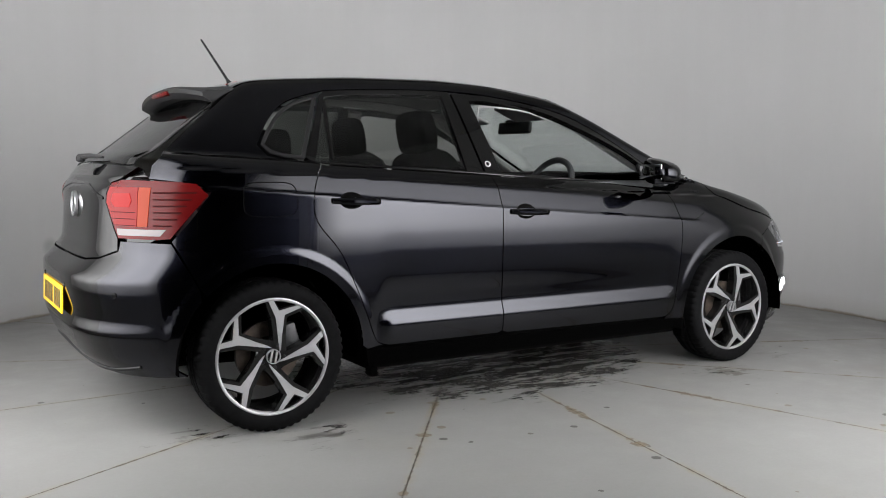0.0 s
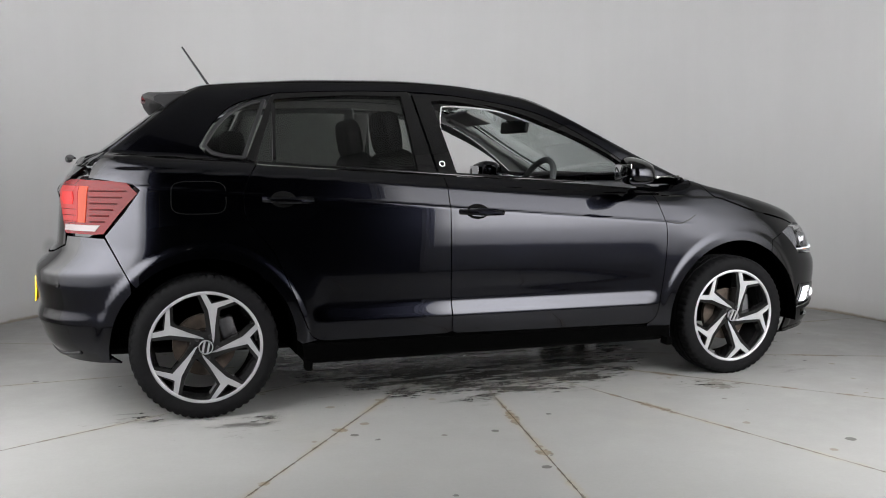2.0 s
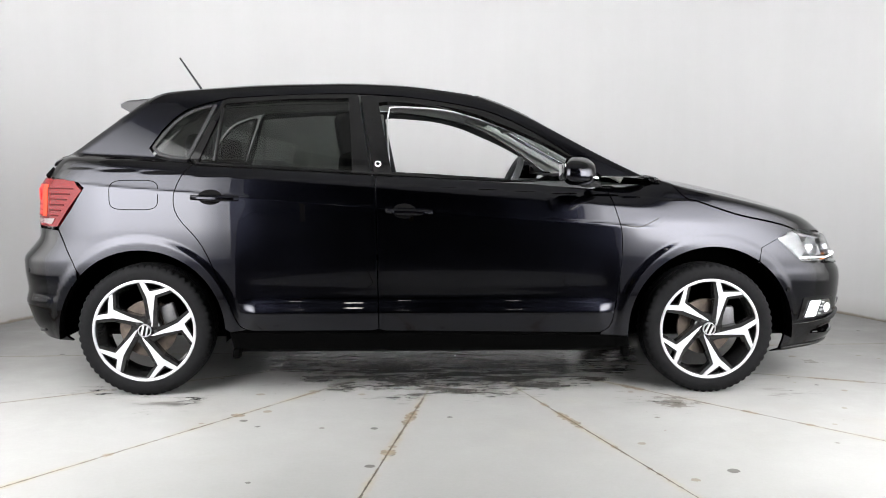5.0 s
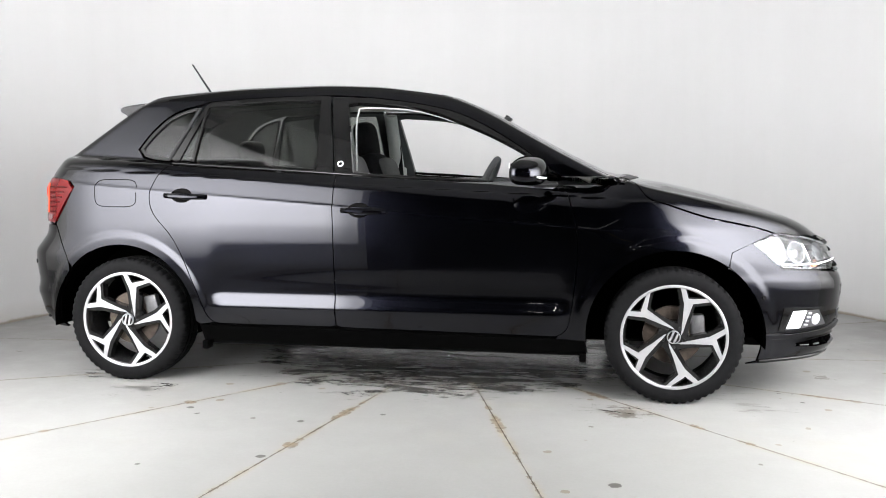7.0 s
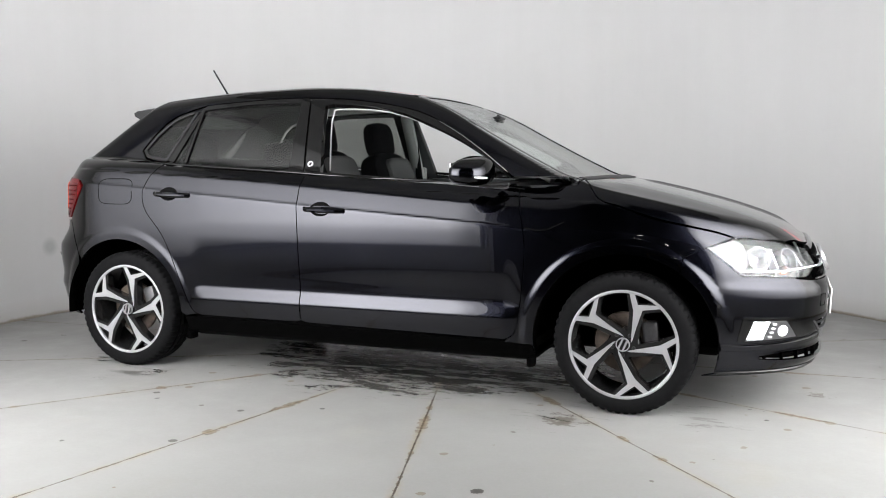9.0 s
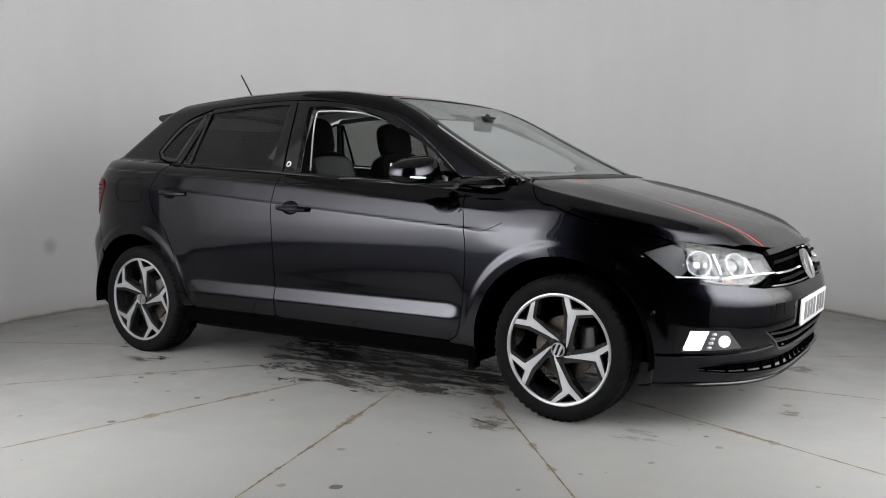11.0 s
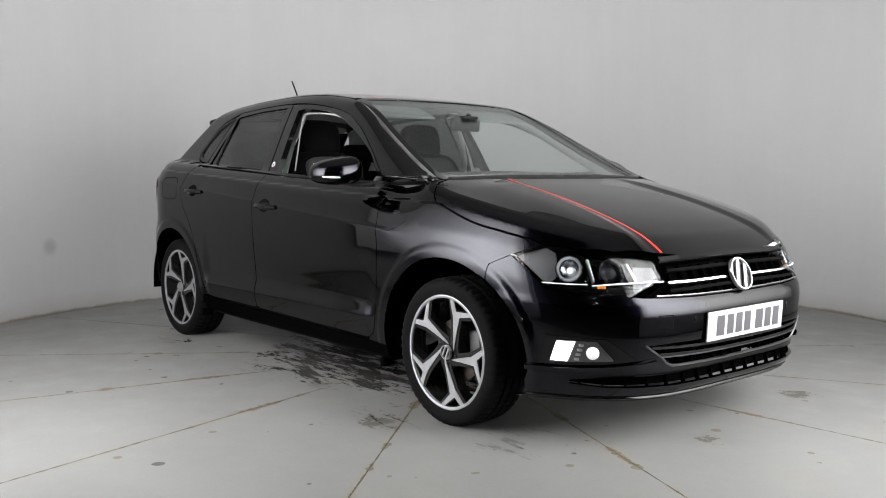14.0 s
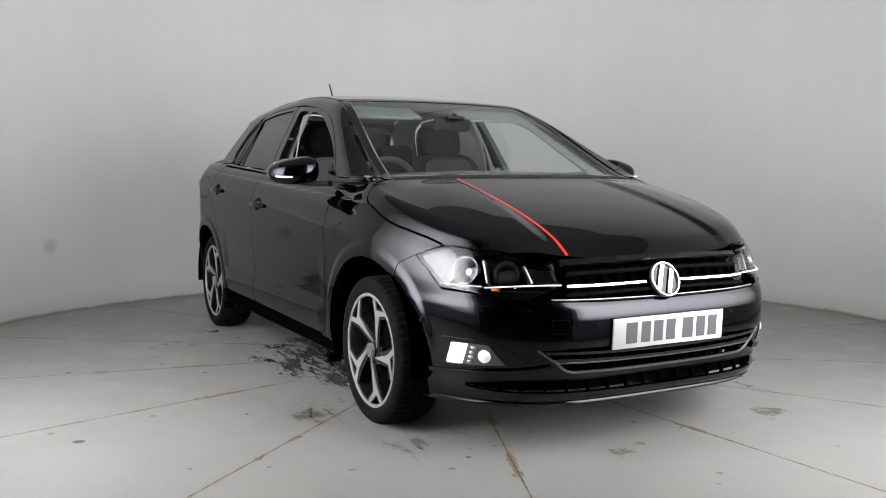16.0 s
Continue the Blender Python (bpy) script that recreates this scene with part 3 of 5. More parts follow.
def strip(name, mode, pts, width, height, mat_, parent, label="", mirror=False, seg=4):
    """A moulding: a flat bar laid along a line on the body."""
    uv = np.array(curve(pts, seg), float)
    p = project(mode, uv)
    n = normal_at(p)
    t = np.gradient(p, axis=0)
    t /= np.linalg.norm(t, axis=1, keepdims=True)
    s = np.cross(n, t)
    s /= np.linalg.norm(s, axis=1, keepdims=True)
    bm = bmesh.new()
    prev = None
    prof = [(-1, -0.6), (-1, 0.5), (-0.7, 1), (0.7, 1), (1, 0.5), (1, -0.6)]
    for i in range(len(p)):
        ring = []
        for a, b in prof:
            q = p[i] + s[i] * a * width / 2 + n[i] * b * height
            ring.append(bm.verts.new((q[0], -q[1] if mirror else q[1], q[2])))
        if prev:
            for j in range(6):
                bm.faces.new((prev[j], prev[(j + 1) % 6], ring[(j + 1) % 6], ring[j]))
        else:
            bm.faces.new(ring)
        prev = ring
    bm.faces.new(prev[::-1])
    bmesh.ops.recalc_face_normals(bm, faces=bm.faces)
    return part(name, bm, mat_, parent, label)


def arc(cx, r, a0, a1, n=26):
    return [(cx + r * math.cos(radians(a0 + (a1 - a0) * i / n)), HUB_Z + r * math.sin(radians(a0 + (a1 - a0) * i / n))) for i in range(n + 1)]


def to_angle(mode, pts):
    """(x, z) points of the right flank as (degrees, z) for the nose or stern."""
    p = project("side", np.array(pts, float))
    s, cx = (1, FX0) if mode == "nose" else (-1, -1.35)
    return [(math.degrees(math.atan2(q[1], s * (q[0] - cx))), q[2]) for q in p]


def both_y(half):
    """The same for outlines in (x, y), mirrored across the car's middle."""
    return half + [(u, -v) for u, v in half[::-1] if abs(v) > 1e-6]


def both(half):
    """A closed outline from its right half (negative first coordinate), mid to mid."""
    return half + [(-u, v) for u, v in half[::-1] if abs(u) > 1e-6]


car = tagged(new("car"), "glossy black five-door hatchback with black and silver alloy wheels", "car")

EDGE_X = [-1.60, -1.3, -0.5, 0.0, 0.10, 0.35, 0.6, 0.80, 0.92]
EDGE_Y = [0.485, 0.50, 0.515, 0.522, 0.532, 0.575, 0.618, 0.645, 0.662]
ex = np.concatenate([np.linspace(-1.57, 0.05, 24), np.linspace(0.1, 0.905, 20)])
ep = project("top", np.stack([ex, -np.interp(ex, EDGE_X, EDGE_Y)], 1))
EDGE = [(p[0], p[2]) for p in ep]

# window outlines on the flank
F_OPEN = [(-0.326, 1.000), (-0.392, 1.326)] + curve([(-0.35, 1.331), (-0.12, 1.314), (0.04, 1.278), (0.15, 1.236), (0.30, 1.172), (0.44, 1.098), (0.51, 1.050)], 3) + [(0.545, belt_z(0.545) + 0.006), (0.42, belt_z(0.42) + 0.004)]
R_GLASS = [(-0.508, 1.018), (-0.535, 1.346)] + curve([(-0.535, 1.346), (-0.80, 1.342), (-1.00, 1.328), (-1.105, 1.318)], 3)[1:] + [(-1.218, 1.050)]
Q_GLASS = [(-1.255, 1.062), (-1.335, 1.070), (-1.385, 1.084), (-1.412, 1.112)] + curve([(-1.412, 1.112), (-1.365, 1.185), (-1.300, 1.253), (-1.23, 1.290), (-1.150, 1.314)], 3)[1:]
WTOP = curve([(-1.10, 1.346), (-0.80, 1.364), (-0.50, 1.369), (-0.30, 1.358), (-0.07, 1.328), (0.11, 1.288), (0.232, 1.238), (0.35, 1.174), (0.48, 1.090), (0.62, 0.988), (0.660, 0.953)], 3)
DREAR = curve([(-1.205, belt_z(-1.205)), (-1.250, 0.985), (-1.279, 0.897), (-1.262, 0.807), (-1.160, 0.678), (-1.068, 0.470), (-1.018, 0.345), (-0.990, 0.310), (-0.947, 0.297)], 4)
FFRONT = curve([(0.640, 0.950), (0.672, 0.85), (0.700, 0.723), (0.697, 0.575), (0.676, 0.40), (0.655, 0.315), (0.61, 0.284)], 4)
Q_FRAME = [(-1.225, 1.050), (-1.335, 1.054), (-1.40, 1.070), (-1.432, 1.110)] + curve([(-1.432, 1.110), (-1.38, 1.195), (-1.312, 1.268), (-1.235, 1.308), (-1.10, 1.346)], 3)[1:]

SHUT = curve([(0.912, -0.632), (0.945, -0.720), (0.995, -0.785), (1.10, -0.802), (1.25, -0.799), (1.40, -0.770), (1.548, -0.722)], 10)
bp = project("top", np.array(SHUT))
BONNET_EDGE = [(p[0], p[2]) for p in bp if p[0] < 1.53] + [(1.548, 0.747)]
BUMP_SEAM = densify([(-1.806, 0.744), (-1.715, 0.57)], 0.03)
BUMP_SEAM = BUMP_SEAM[:len(BUMP_SEAM) // 2]
for mir in (False, True):
    sd = dict(parent=car, mirror=mir)
    # quarter, rear pillar, roof rail and front pillar in one pressing
    fr = DREAR[::-1][2:-1] + Q_FRAME[:-1] + WTOP + [(0.75, 0.961), (0.90, 0.956)] + EDGE[::-1]
    fr += [(-1.66, 1.195), (-1.80, 1.075), (-1.845, 1.028), (-1.862, 0.978), (-1.80, 0.970), (-1.70, 0.955), (-1.672, 0.932), (-1.735, 0.84), (-1.806, 0.752), (-1.715, 0.57)]
    fr += [p for p in arc(HUB_R, ARCH_R, 136, 2)] + [(-1.045, 0.29)]
    panel("side_frame", "side", fr, [PAINT, LINING], grid=0.0095, edge=0.008, **sd)
    panel("front_door", "side", [(-0.400, belt_z(-0.4) - 0.012), (0.625, belt_z(0.625) - 0.010)] + FFRONT + [(-0.36, 0.296), (-0.385, 0.306)], [PAINT, DASH], grid=0.0085, **sd)
    panel("rear_door", "side", [(-0.400, belt_z(-0.4) - 0.012), (-0.387, 0.306), (-0.41, 0.297)] + DREAR[::-1][:-1] + [(-1.2, belt_z(-1.2) - 0.012)], [PAINT, DASH], grid=0.0085, **sd)
    panel("front_door_frame", "side", [(-0.415, belt_z(-0.415) + 0.004), (-0.480, 1.362)] + WTOP[9:-3] + [(0.640, belt_z(0.64) - 0.004), (0.53, belt_z(0.53) - 0.004)] + F_OPEN[::-1][1:-1]
          + [(-0.326, belt_z(-0.326) - 0.004), (-0.415, belt_z(-0.415) - 0.004)], [GLOSS, DASH], thick=0.03, **sd)
    panel("rear_door_frame", "side", [(-0.421, belt_z(-0.421) - 0.004), (-0.486, 1.362)] + WTOP[:7][::-1] + [(-1.125, 1.328), (-1.245, 1.062), (-1.21, belt_z(-1.21) - 0.004), (-1.205, 1.047)] + R_GLASS[::-1][1:-1] + [(-0.508, belt_z(-0.508) - 0.004)],
          [GLOSS, DASH], thick=0.03, **sd)
    panel("rear_door_window", "side", R_GLASS, TINT, label="dark tinted glass", gap=0, thick=0.004, raise_by=-0.006, **sd)
    strip("window_divider", "side", [(-1.112, 1.300), (-1.122, 1.17), (-1.130, 1.052)], 0.016, 0.003, GLOSS, car, mirror=mir)
    panel("quarter_window", "side", Q_GLASS, TINT, label="dark tinted glass", gap=0, thick=0.004, raise_by=-0.005, **sd)
    strip("quarter_window_seal", "side", Q_GLASS + [Q_GLASS[0]], 0.016, 0.004, PLASTIC, car, mirror=mir, seg=1)
    panel("front_fender", "side", FFRONT[::-1][1:] + [(0.66, 0.955), (0.75, 0.957), (0.90, 0.950)] + BONNET_EDGE + [(1.440, 0.704), (1.352, 0.664), (1.338, 0.598)]
          + arc(HUB_F, ARCH_F, 53, 193) + [(0.735, 0.268), (0.61, 0.272)], [PAINT, DARK], grid=0.0085, edge=0.006, **sd)
    panel("pillar_foot", "side", [(0.58, 0.935), (0.58, 0.985), (0.70, 0.990), (0.93, 0.985), (0.95, 0.925)], [PAINT, DARK], gap=0, thick=0.004, raise_by=-0.005, grid=0.015, **sd)
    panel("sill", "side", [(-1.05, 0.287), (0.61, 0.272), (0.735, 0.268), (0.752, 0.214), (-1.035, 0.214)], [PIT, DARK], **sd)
    strip("belt_moulding", "side", [(-1.205, belt_z(-1.205) - 0.003), (-0.8, belt_z(-0.8) - 0.004), (-0.2, belt_z(-0.2) - 0.004), (0.2, belt_z(0.2) - 0.004), (0.63, belt_z(0.63) - 0.004)], 0.017, 0.005, GLOSS, car, mirror=mir)
    panel("tail_lamp", "stern", [(-41.1, 0.961), (-39.8, 0.889), (-45.6, 0.757), (-57.0, 0.755), (-60.0, 0.759), (-64.6, 0.845), (-68.8, 0.920), (-66.0, 0.962), (-62.0, 0.970), (-46.1, 0.977)], [REDLENS, DARK], label="red ribbed tail lamp", gap=0.003, thick=0.02, raise_by=0.003, grid=0.02, **sd)

panel("roof", "top", both_y([(0.075, 0.0), (0.06, -0.30), (0.045, -0.50)] + [(x, -np.interp(x, EDGE_X, EDGE_Y)) for x in np.linspace(0.05, -1.57, 20)] + [(-1.60, -0.25), (-1.605, 0.0)]), [PAINT, LINING], car)
panel("bonnet", "top", both_y([(0.985, 0.0), (0.965, -0.30), (0.925, -0.55), *[(x, y + 0.001) for x, y in SHUT], (1.65, -0.655),
                          (1.735, -0.56), (1.785, -0.43), (1.815, -0.30), (1.832, -0.15), (1.838, 0.0)]), [PAINT, DARK], car, grid=0.0085, edge=0.006)
WS = [(0.085, 0.0), (0.07, -0.30), (0.06, -0.50)] + [(x, -np.interp(x, EDGE_X, EDGE_Y) + 0.004) for x in np.linspace(0.08, 0.905, 16)] + [(0.945, -0.40), (0.968, -0.20), (0.975, 0.0)]
panel("windscreen", "top", both_y(WS), GLASS, car, label="clear windscreen", thick=0.005, raise_by=-0.003)
strip("windscreen_trim", "top", [(0.08, 0.50), (0.085, 0.25), (0.09, 0.0), (0.085, -0.25), (0.08, -0.50)], 0.03, 0.001, GLOSS, car)
BAR_Y = [(x, -np.interp(x, EDGE_X, EDGE_Y) + 0.014) for x in np.linspace(0.08, 0.905, 12)]
strip("screen_band", "top", BAR_Y, 0.035, 0.0012, GLOSS, car, seg=2)
strip("screen_band", "top", [(x, -y) for x, y in BAR_Y], 0.035, 0.0012, GLOSS, car, seg=2)
strip("cowl", "top", [(0.90, -0.62), (0.935, -0.45), (0.962, -0.2), (0.968, 0.0), (0.962, 0.2), (0.935, 0.45), (0.90, 0.62)], 0.05, 0.004, PLASTIC, car)

# front bumper, with its intakes cut through
ARCHF = to_angle("nose", arc(HUB_F, ARCH_F, 53, -17, 18))
LOWG = [(-31.0, 0.392), (-24.7, 0.316), (-12, 0.308), (0, 0.306)]
FOG = [(-50.2, 0.416), (-51.5, 0.330), (-35, 0.345), (-40.0, 0.410)]
SLOT = [(-47, 0.262), (-40, 0.276), (-20, 0.283), (0, 0.285)]
half = [(0, 0.552), (-18, 0.555), (-32, 0.562), (-40.5, 0.578), (-52.6, 0.589), (-57, 0.655)] + to_angle("nose", [(1.438, 0.702), (1.40, 0.686), (1.354, 0.664), (1.345, 0.63)]) + ARCHF + [(-60.5, 0.176), (-55.0, 0.178), (-45, 0.184), (-25, 0.190), (0, 0.190)]
holes = [(0, 0.236), (-20, 0.238), (-40, 0.240), (-47, 0.248)] + SLOT + LOWG[::-1] + [(-25, 0.398), (0, 0.402)]
panel("front_bumper", "nose", [(-0.02, 0.552)] + half[1:-1] + [(-0.02, 0.190)] + [(-0.02, 0.236)] + holes[1:7] + [(-0.02, 0.285), (-0.02, 0.306)] + [LOWG[2], LOWG[1], LOWG[0], (-25, 0.398), (-0.02, 0.402)], [PAINT, DARK], car, gap=0, grid=0.014)
panel("front_bumper", "nose", [(-0.02, 0.552)] + half[1:-1] + [(-0.02, 0.190)] + [(-0.02, 0.236)] + holes[1:7] + [(-0.02, 0.285), (-0.02, 0.306)] + [LOWG[2], LOWG[1], LOWG[0], (-25, 0.398), (-0.02, 0.402)], [PAINT, DARK], car, gap=0, grid=0.014, mirror=True)
panel("rear_bumper", "stern", both([(0, 0.665), (-30, 0.667), (-38.2, 0.678), (-45.5, 0.710), (-46.2, 0.749), (-54, 0.748)] + to_angle("stern", BUMP_SEAM + [(-1.715, 0.57)] + arc(HUB_R, ARCH_R, 140, 183, 12)) + [(-63, 0.247), (-55, 0.243), (-45, 0.245), (-25, 0.262), (0, 0.275)]), [PAINT, DARK], car, grid=0.014)
panel("tailgate", "stern", both([(0, 0.668), (-30, 0.670), (-38, 0.681), (-45.2, 0.713), (-45.2, 0.757), (-39.4, 0.889), (-40.7, 0.963), (-46, 0.982), (-50.4, 1.024), (-40, 1.030), (-20, 1.038), (0, 1.041)]), [PAINT, DARK], car, grid=0.016)
panel("rear_window", "rear", both([(0, 1.046), (-0.30, 1.043), (-0.565, 1.028), (-0.53, 1.15), (-0.495, 1.262), (-0.46, 1.288), (-0.2, 1.303), (0, 1.305)]), REARGLASS, car, label="dark tinted heated rear window", thick=0.005)
panel("tailgate_shell", "stern", both([(0, 0.66), (-46, 0.69), (-56, 0.76), (-56, 0.97), (-50, 1.03), (0, 1.05)]), GLOSS, car, gap=0, thick=0.01, raise_by=-0.022)

# ---- lamps, grille and trim of the nose ----
HEAD = [(-61.1, 0.706), (-56.6, 0.729), (-52.6, 0.747), (-46.0, 0.736), (-40.2, 0.722), (-28.4, 0.689), (-26.8, 0.624), (-33.9, 0.576), (-42.7, 0.584), (-53.0, 0.595)]


def badge(parent, m, r, face, ground):
    """A plain round emblem: ring, ground disc and two bars."""
    bm = bmesh.new()
    rings = lathe(bm, [(r * 0.86, 0.004), (r * 0.90, 0.010), (r * 0.97, 0.010), (r, 0.004), (r, -0.004), (r * 0.86, -0.004)], 40, "Y", closed=True)
    for pl in ([(-0.70, 0.42), (-0.50, 0.62), (0.10, -0.80), (-0.16, -0.82)], [(-0.14, 0.82), (0.12, 0.84), (0.70, -0.42), (0.50, -0.64)]):
        prism(bm, [(x * r, z * r) for x, z in pl], -0.002, 0.008)
    bmesh.ops.recalc_face_normals(bm, faces=bm.faces)
    bmesh.ops.transform(bm, matrix=m, verts=bm.verts)
    o = part("emblem", bm, face, parent, "silver round emblem")
    bm = bmesh.new()
    lathe(bm, [(0.0001, 0.001), (r * 0.88, 0.001), (r * 0.88, -0.006)], 32, "Y")
    bmesh.ops.transform(bm, matrix=m, verts=bm.verts)
    part("emblem_ground", bm, ground, o)
    return o


def surf_box(bm, mode, u, v, w, h, d0, d1, mirror=False, bev=0.0):
    """A small block on the body at (u, v), w by h, from d0 to d1 along the normal."""
    p = project(mode, np.array([[u, v]], float))[0]
    n = normal_at(p[None])[0]
    if mirror:
        p, n = p * [1, -1, 1], n * [1, -1, 1]
    zz = Vector((0, 0, 1))
    n = Vector(n)
    a = zz.cross(n).normalized()
    b = n.cross(a)
    m = Matrix.Translation(p) @ Matrix((a, n, b)).transposed().to_4x4()
    box(bm, -w / 2, w / 2, d0, d1, -h / 2, h / 2, bev, m)
    return m


def on_body(mode, u, v, off=0.0, mirror=False):
    """A frame on the body: x along, y outward, z up."""
    p = project(mode, np.array([[u, v]], float))[0]
    n = normal_at(p[None])[0]
    p = p + n * off
    if mirror:
        p, n = p * [1, -1, 1], n * [1, -1, 1]
    n = Vector(n)
    a = Vector((0, 0, 1)).cross(n).normalized()
    return Matrix.Translation(p) @ Matrix((-a, n, n.cross(-a) * -1)).transposed().to_4x4()


for mir in (False, True):
    s = 1 if mir else -1
    lamp = panel("headlight", "nose", HEAD, LENS, car, label="clear headlamp with a lit light strip", gap=0.003, thick=0.004, mirror=mir, grid=0.02)
    panel("lamp_housing", "nose", shrink(HEAD, -0.004, 0.0148), GLOSS, lamp, gap=0, thick=0.01, raise_by=-0.060, mirror=mir, edge=0.03)
    # bright outer cheek of the lamp bowl
    panel("outer_reflector", "nose", [(-60.0, 0.705), (-52.8, 0.742), (-50.5, 0.724), (-50.0, 0.640), (-52.2, 0.602)], CHEEK, lamp, gap=0, thick=0.004, raise_by=-0.022, mirror=mir, label="satin side cheek")
    for u, v, r, deep in ((-47.4, 0.664, 0.046, False), (-38.2, 0.658, 0.044, True)):
        bm = bmesh.new()
        m = on_body("nose", u, v, -0.014, mir)
        r0 = 0.030 if deep else 0.012
        lathe(bm, [(r0, -0.030), (r * 0.72, -0.020), (r * 0.88, -0.008), (r, 0.004), (r * 1.07, 0.004), (r * 1.07, -0.04)], 28, "Y")
        bmesh.ops.transform(bm, matrix=m, verts=bm.verts)
        part("reflector", bm, BOWL, lamp, "bright reflector bowl")
        bm = bmesh.new()
        lathe(bm, [(0.0001, 0.012), (r0 * 0.66, 0.010), (r0, 0.0), (r0 * 1.1, -0.02)], 16, "Y")
        bmesh.ops.transform(bm, matrix=on_body("nose", u, v, -0.046, mir), verts=bm.verts)
        part("bulb", bm, SHADE if deep else HEADBULB, lamp)
    for i, (u, v, w, h, tilt) in enumerate(((-42.8, 0.664, 0.010, 0.085, -16), (-33.6, 0.658, 0.010, 0.07, -20))):
        bm = bmesh.new()
        box(bm, -w / 2, w / 2, -0.04, 0.0, -h / 2, h / 2, 0.003, on_body("nose", u, v, -0.018, mir) @ pose(0, 0, 0, 0, tilt * s, 0))
        part("reflector_rib", bm, SATIN, lamp)
    strip("light_strip", "nose", [(-53, 0.612), (-48, 0.610), (-43.5, 0.610)], 0.003, -0.012, STRIPGLOW, lamp, mirror=mir)
    strip("light_strip", "nose", [(-42.5, 0.606), (-38.0, 0.612), (-32, 0.616), (-26.8, 0.616)], 0.004, -0.008, STRIPGLOW, lamp, mirror=mir)
    bm = bmesh.new()
    surf_box(bm, "nose", -40.5, 0.603, 0.03, 0.012, -0.03, -0.018, mir, 0.003)
    part("indicator_bulb", bm, AMBER, lamp)
    panel("inner_cover", "nose", [(-33, 0.675), (-28.2, 0.672), (-26.8, 0.622), (-33.0, 0.626)], GLOSS, lamp, gap=0, thick=0.003, raise_by=-0.02, mirror=mir)
    # fog lamp recess
    recess = panel("fog_surround", "nose", [(-52.0, 0.424), (-53.0, 0.322), (-33, 0.340), (-39.5, 0.418)], GLOSS, car, gap=0, thick=0.010, raise_by=0.003, mirror=mir, label="gloss black fog lamp surround")
    panel("fog_lamp", "nose", [(-49.6, 0.410), (-51.2, 0.327), (-38.0, 0.341), (-41.4, 0.408)], SATIN_DARK, recess, gap=0, thick=0.006, raise_by=0.007, mirror=mir, label="lit fog lamp with running light")
    for k in range(5):
        va = 0.337 + 0.0145 * k
        panel("running_light", "nose", [(-50.9 + 0.28 * k, va - 0.002), (-50.7 + 0.28 * k, va + 0.0115), (-46.9 + 0.30 * k, va + 0.0125), (-47.3 + 0.30 * k, va - 0.001)], DRL, recess, gap=0, thick=0.003, raise_by=0.011, mirror=mir)
    bm = bmesh.new()
    lathe(bm, [(0.0001, 0.008), (0.010, 0.007), (0.018, 0.003), (0.023, 0.0), (0.024, -0.01)], 24, "Y")
    bmesh.ops.transform(bm, matrix=on_body("nose", -42.2, 0.368, 0.010, mir), verts=bm.verts)
    part("fog_bulb", bm, BULB, recess)
    for k in range(4):
        bm = bmesh.new()
        surf_box(bm, "nose", -45.4 + 0.3 * k, 0.345 + 0.017 * k, 0.018, 0.010, 0.006, 0.014, mir, 0.003)
        part("reflector_facet", bm, SATIN, recess)
    strip("fog_fin", "nose", [(-57, 0.300), (-50, 0.300), (-40, 0.310), (-33, 0.322), (-29, 0.332)], 0.026, 0.014, PAINT, car, mirror=mir)
    bm = bmesh.new()
    lathe(bm, [(0.0001, 0.002), (0.009, 0.002), (0.0105, 0.0), (0.0105, -0.004)], 20, "Y")
    bmesh.ops.transform(bm, matrix=on_body("nose", -19.0, 0.475, 0.0012, mir), verts=bm.verts)
    part("parking_sensor", bm, GLOSS, car)
    bm = bmesh.new()
    lathe(bm, [(0.0001, 0.002), (0.009, 0.002), (0.0105, 0.0), (0.0105, -0.004)], 20, "Y")
    bmesh.ops.transform(bm, matrix=on_body("nose", -58.0, 0.470, 0.0012, mir), verts=bm.verts)
    part("parking_sensor", bm, GLOSS, car)
    for u in (-47.0, -20.0):
        bm = bmesh.new()
        lathe(bm, [(0.0001, 0.002), (0.009, 0.002), (0.0105, 0.0), (0.0105, -0.004)], 20, "Y")
        bmesh.ops.transform(bm, matrix=on_body("stern", u, 0.555, 0.0012, mir), verts=bm.verts)
        part("parking_sensor", bm, GLOSS, car)

strip("towing_cover_edge", "nose", [(-28.8, 0.500), (-25.3, 0.500), (-25.3, 0.452), (-28.8, 0.452), (-28.8, 0.500)], 0.003, 0.0012, DARK, car, seg=1)

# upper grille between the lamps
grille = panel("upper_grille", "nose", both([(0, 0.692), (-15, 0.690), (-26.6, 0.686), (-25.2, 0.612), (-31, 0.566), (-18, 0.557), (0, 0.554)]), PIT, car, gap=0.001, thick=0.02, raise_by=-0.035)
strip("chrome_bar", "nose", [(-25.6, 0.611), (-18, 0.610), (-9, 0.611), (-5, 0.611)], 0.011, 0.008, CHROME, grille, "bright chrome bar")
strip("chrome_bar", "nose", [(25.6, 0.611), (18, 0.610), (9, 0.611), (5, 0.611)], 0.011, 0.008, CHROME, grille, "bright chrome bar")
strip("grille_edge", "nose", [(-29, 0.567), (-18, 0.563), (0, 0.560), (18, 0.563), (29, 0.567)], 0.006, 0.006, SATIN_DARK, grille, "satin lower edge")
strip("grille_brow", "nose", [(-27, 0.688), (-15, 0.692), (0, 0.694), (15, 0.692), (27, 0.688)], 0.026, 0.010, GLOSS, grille)
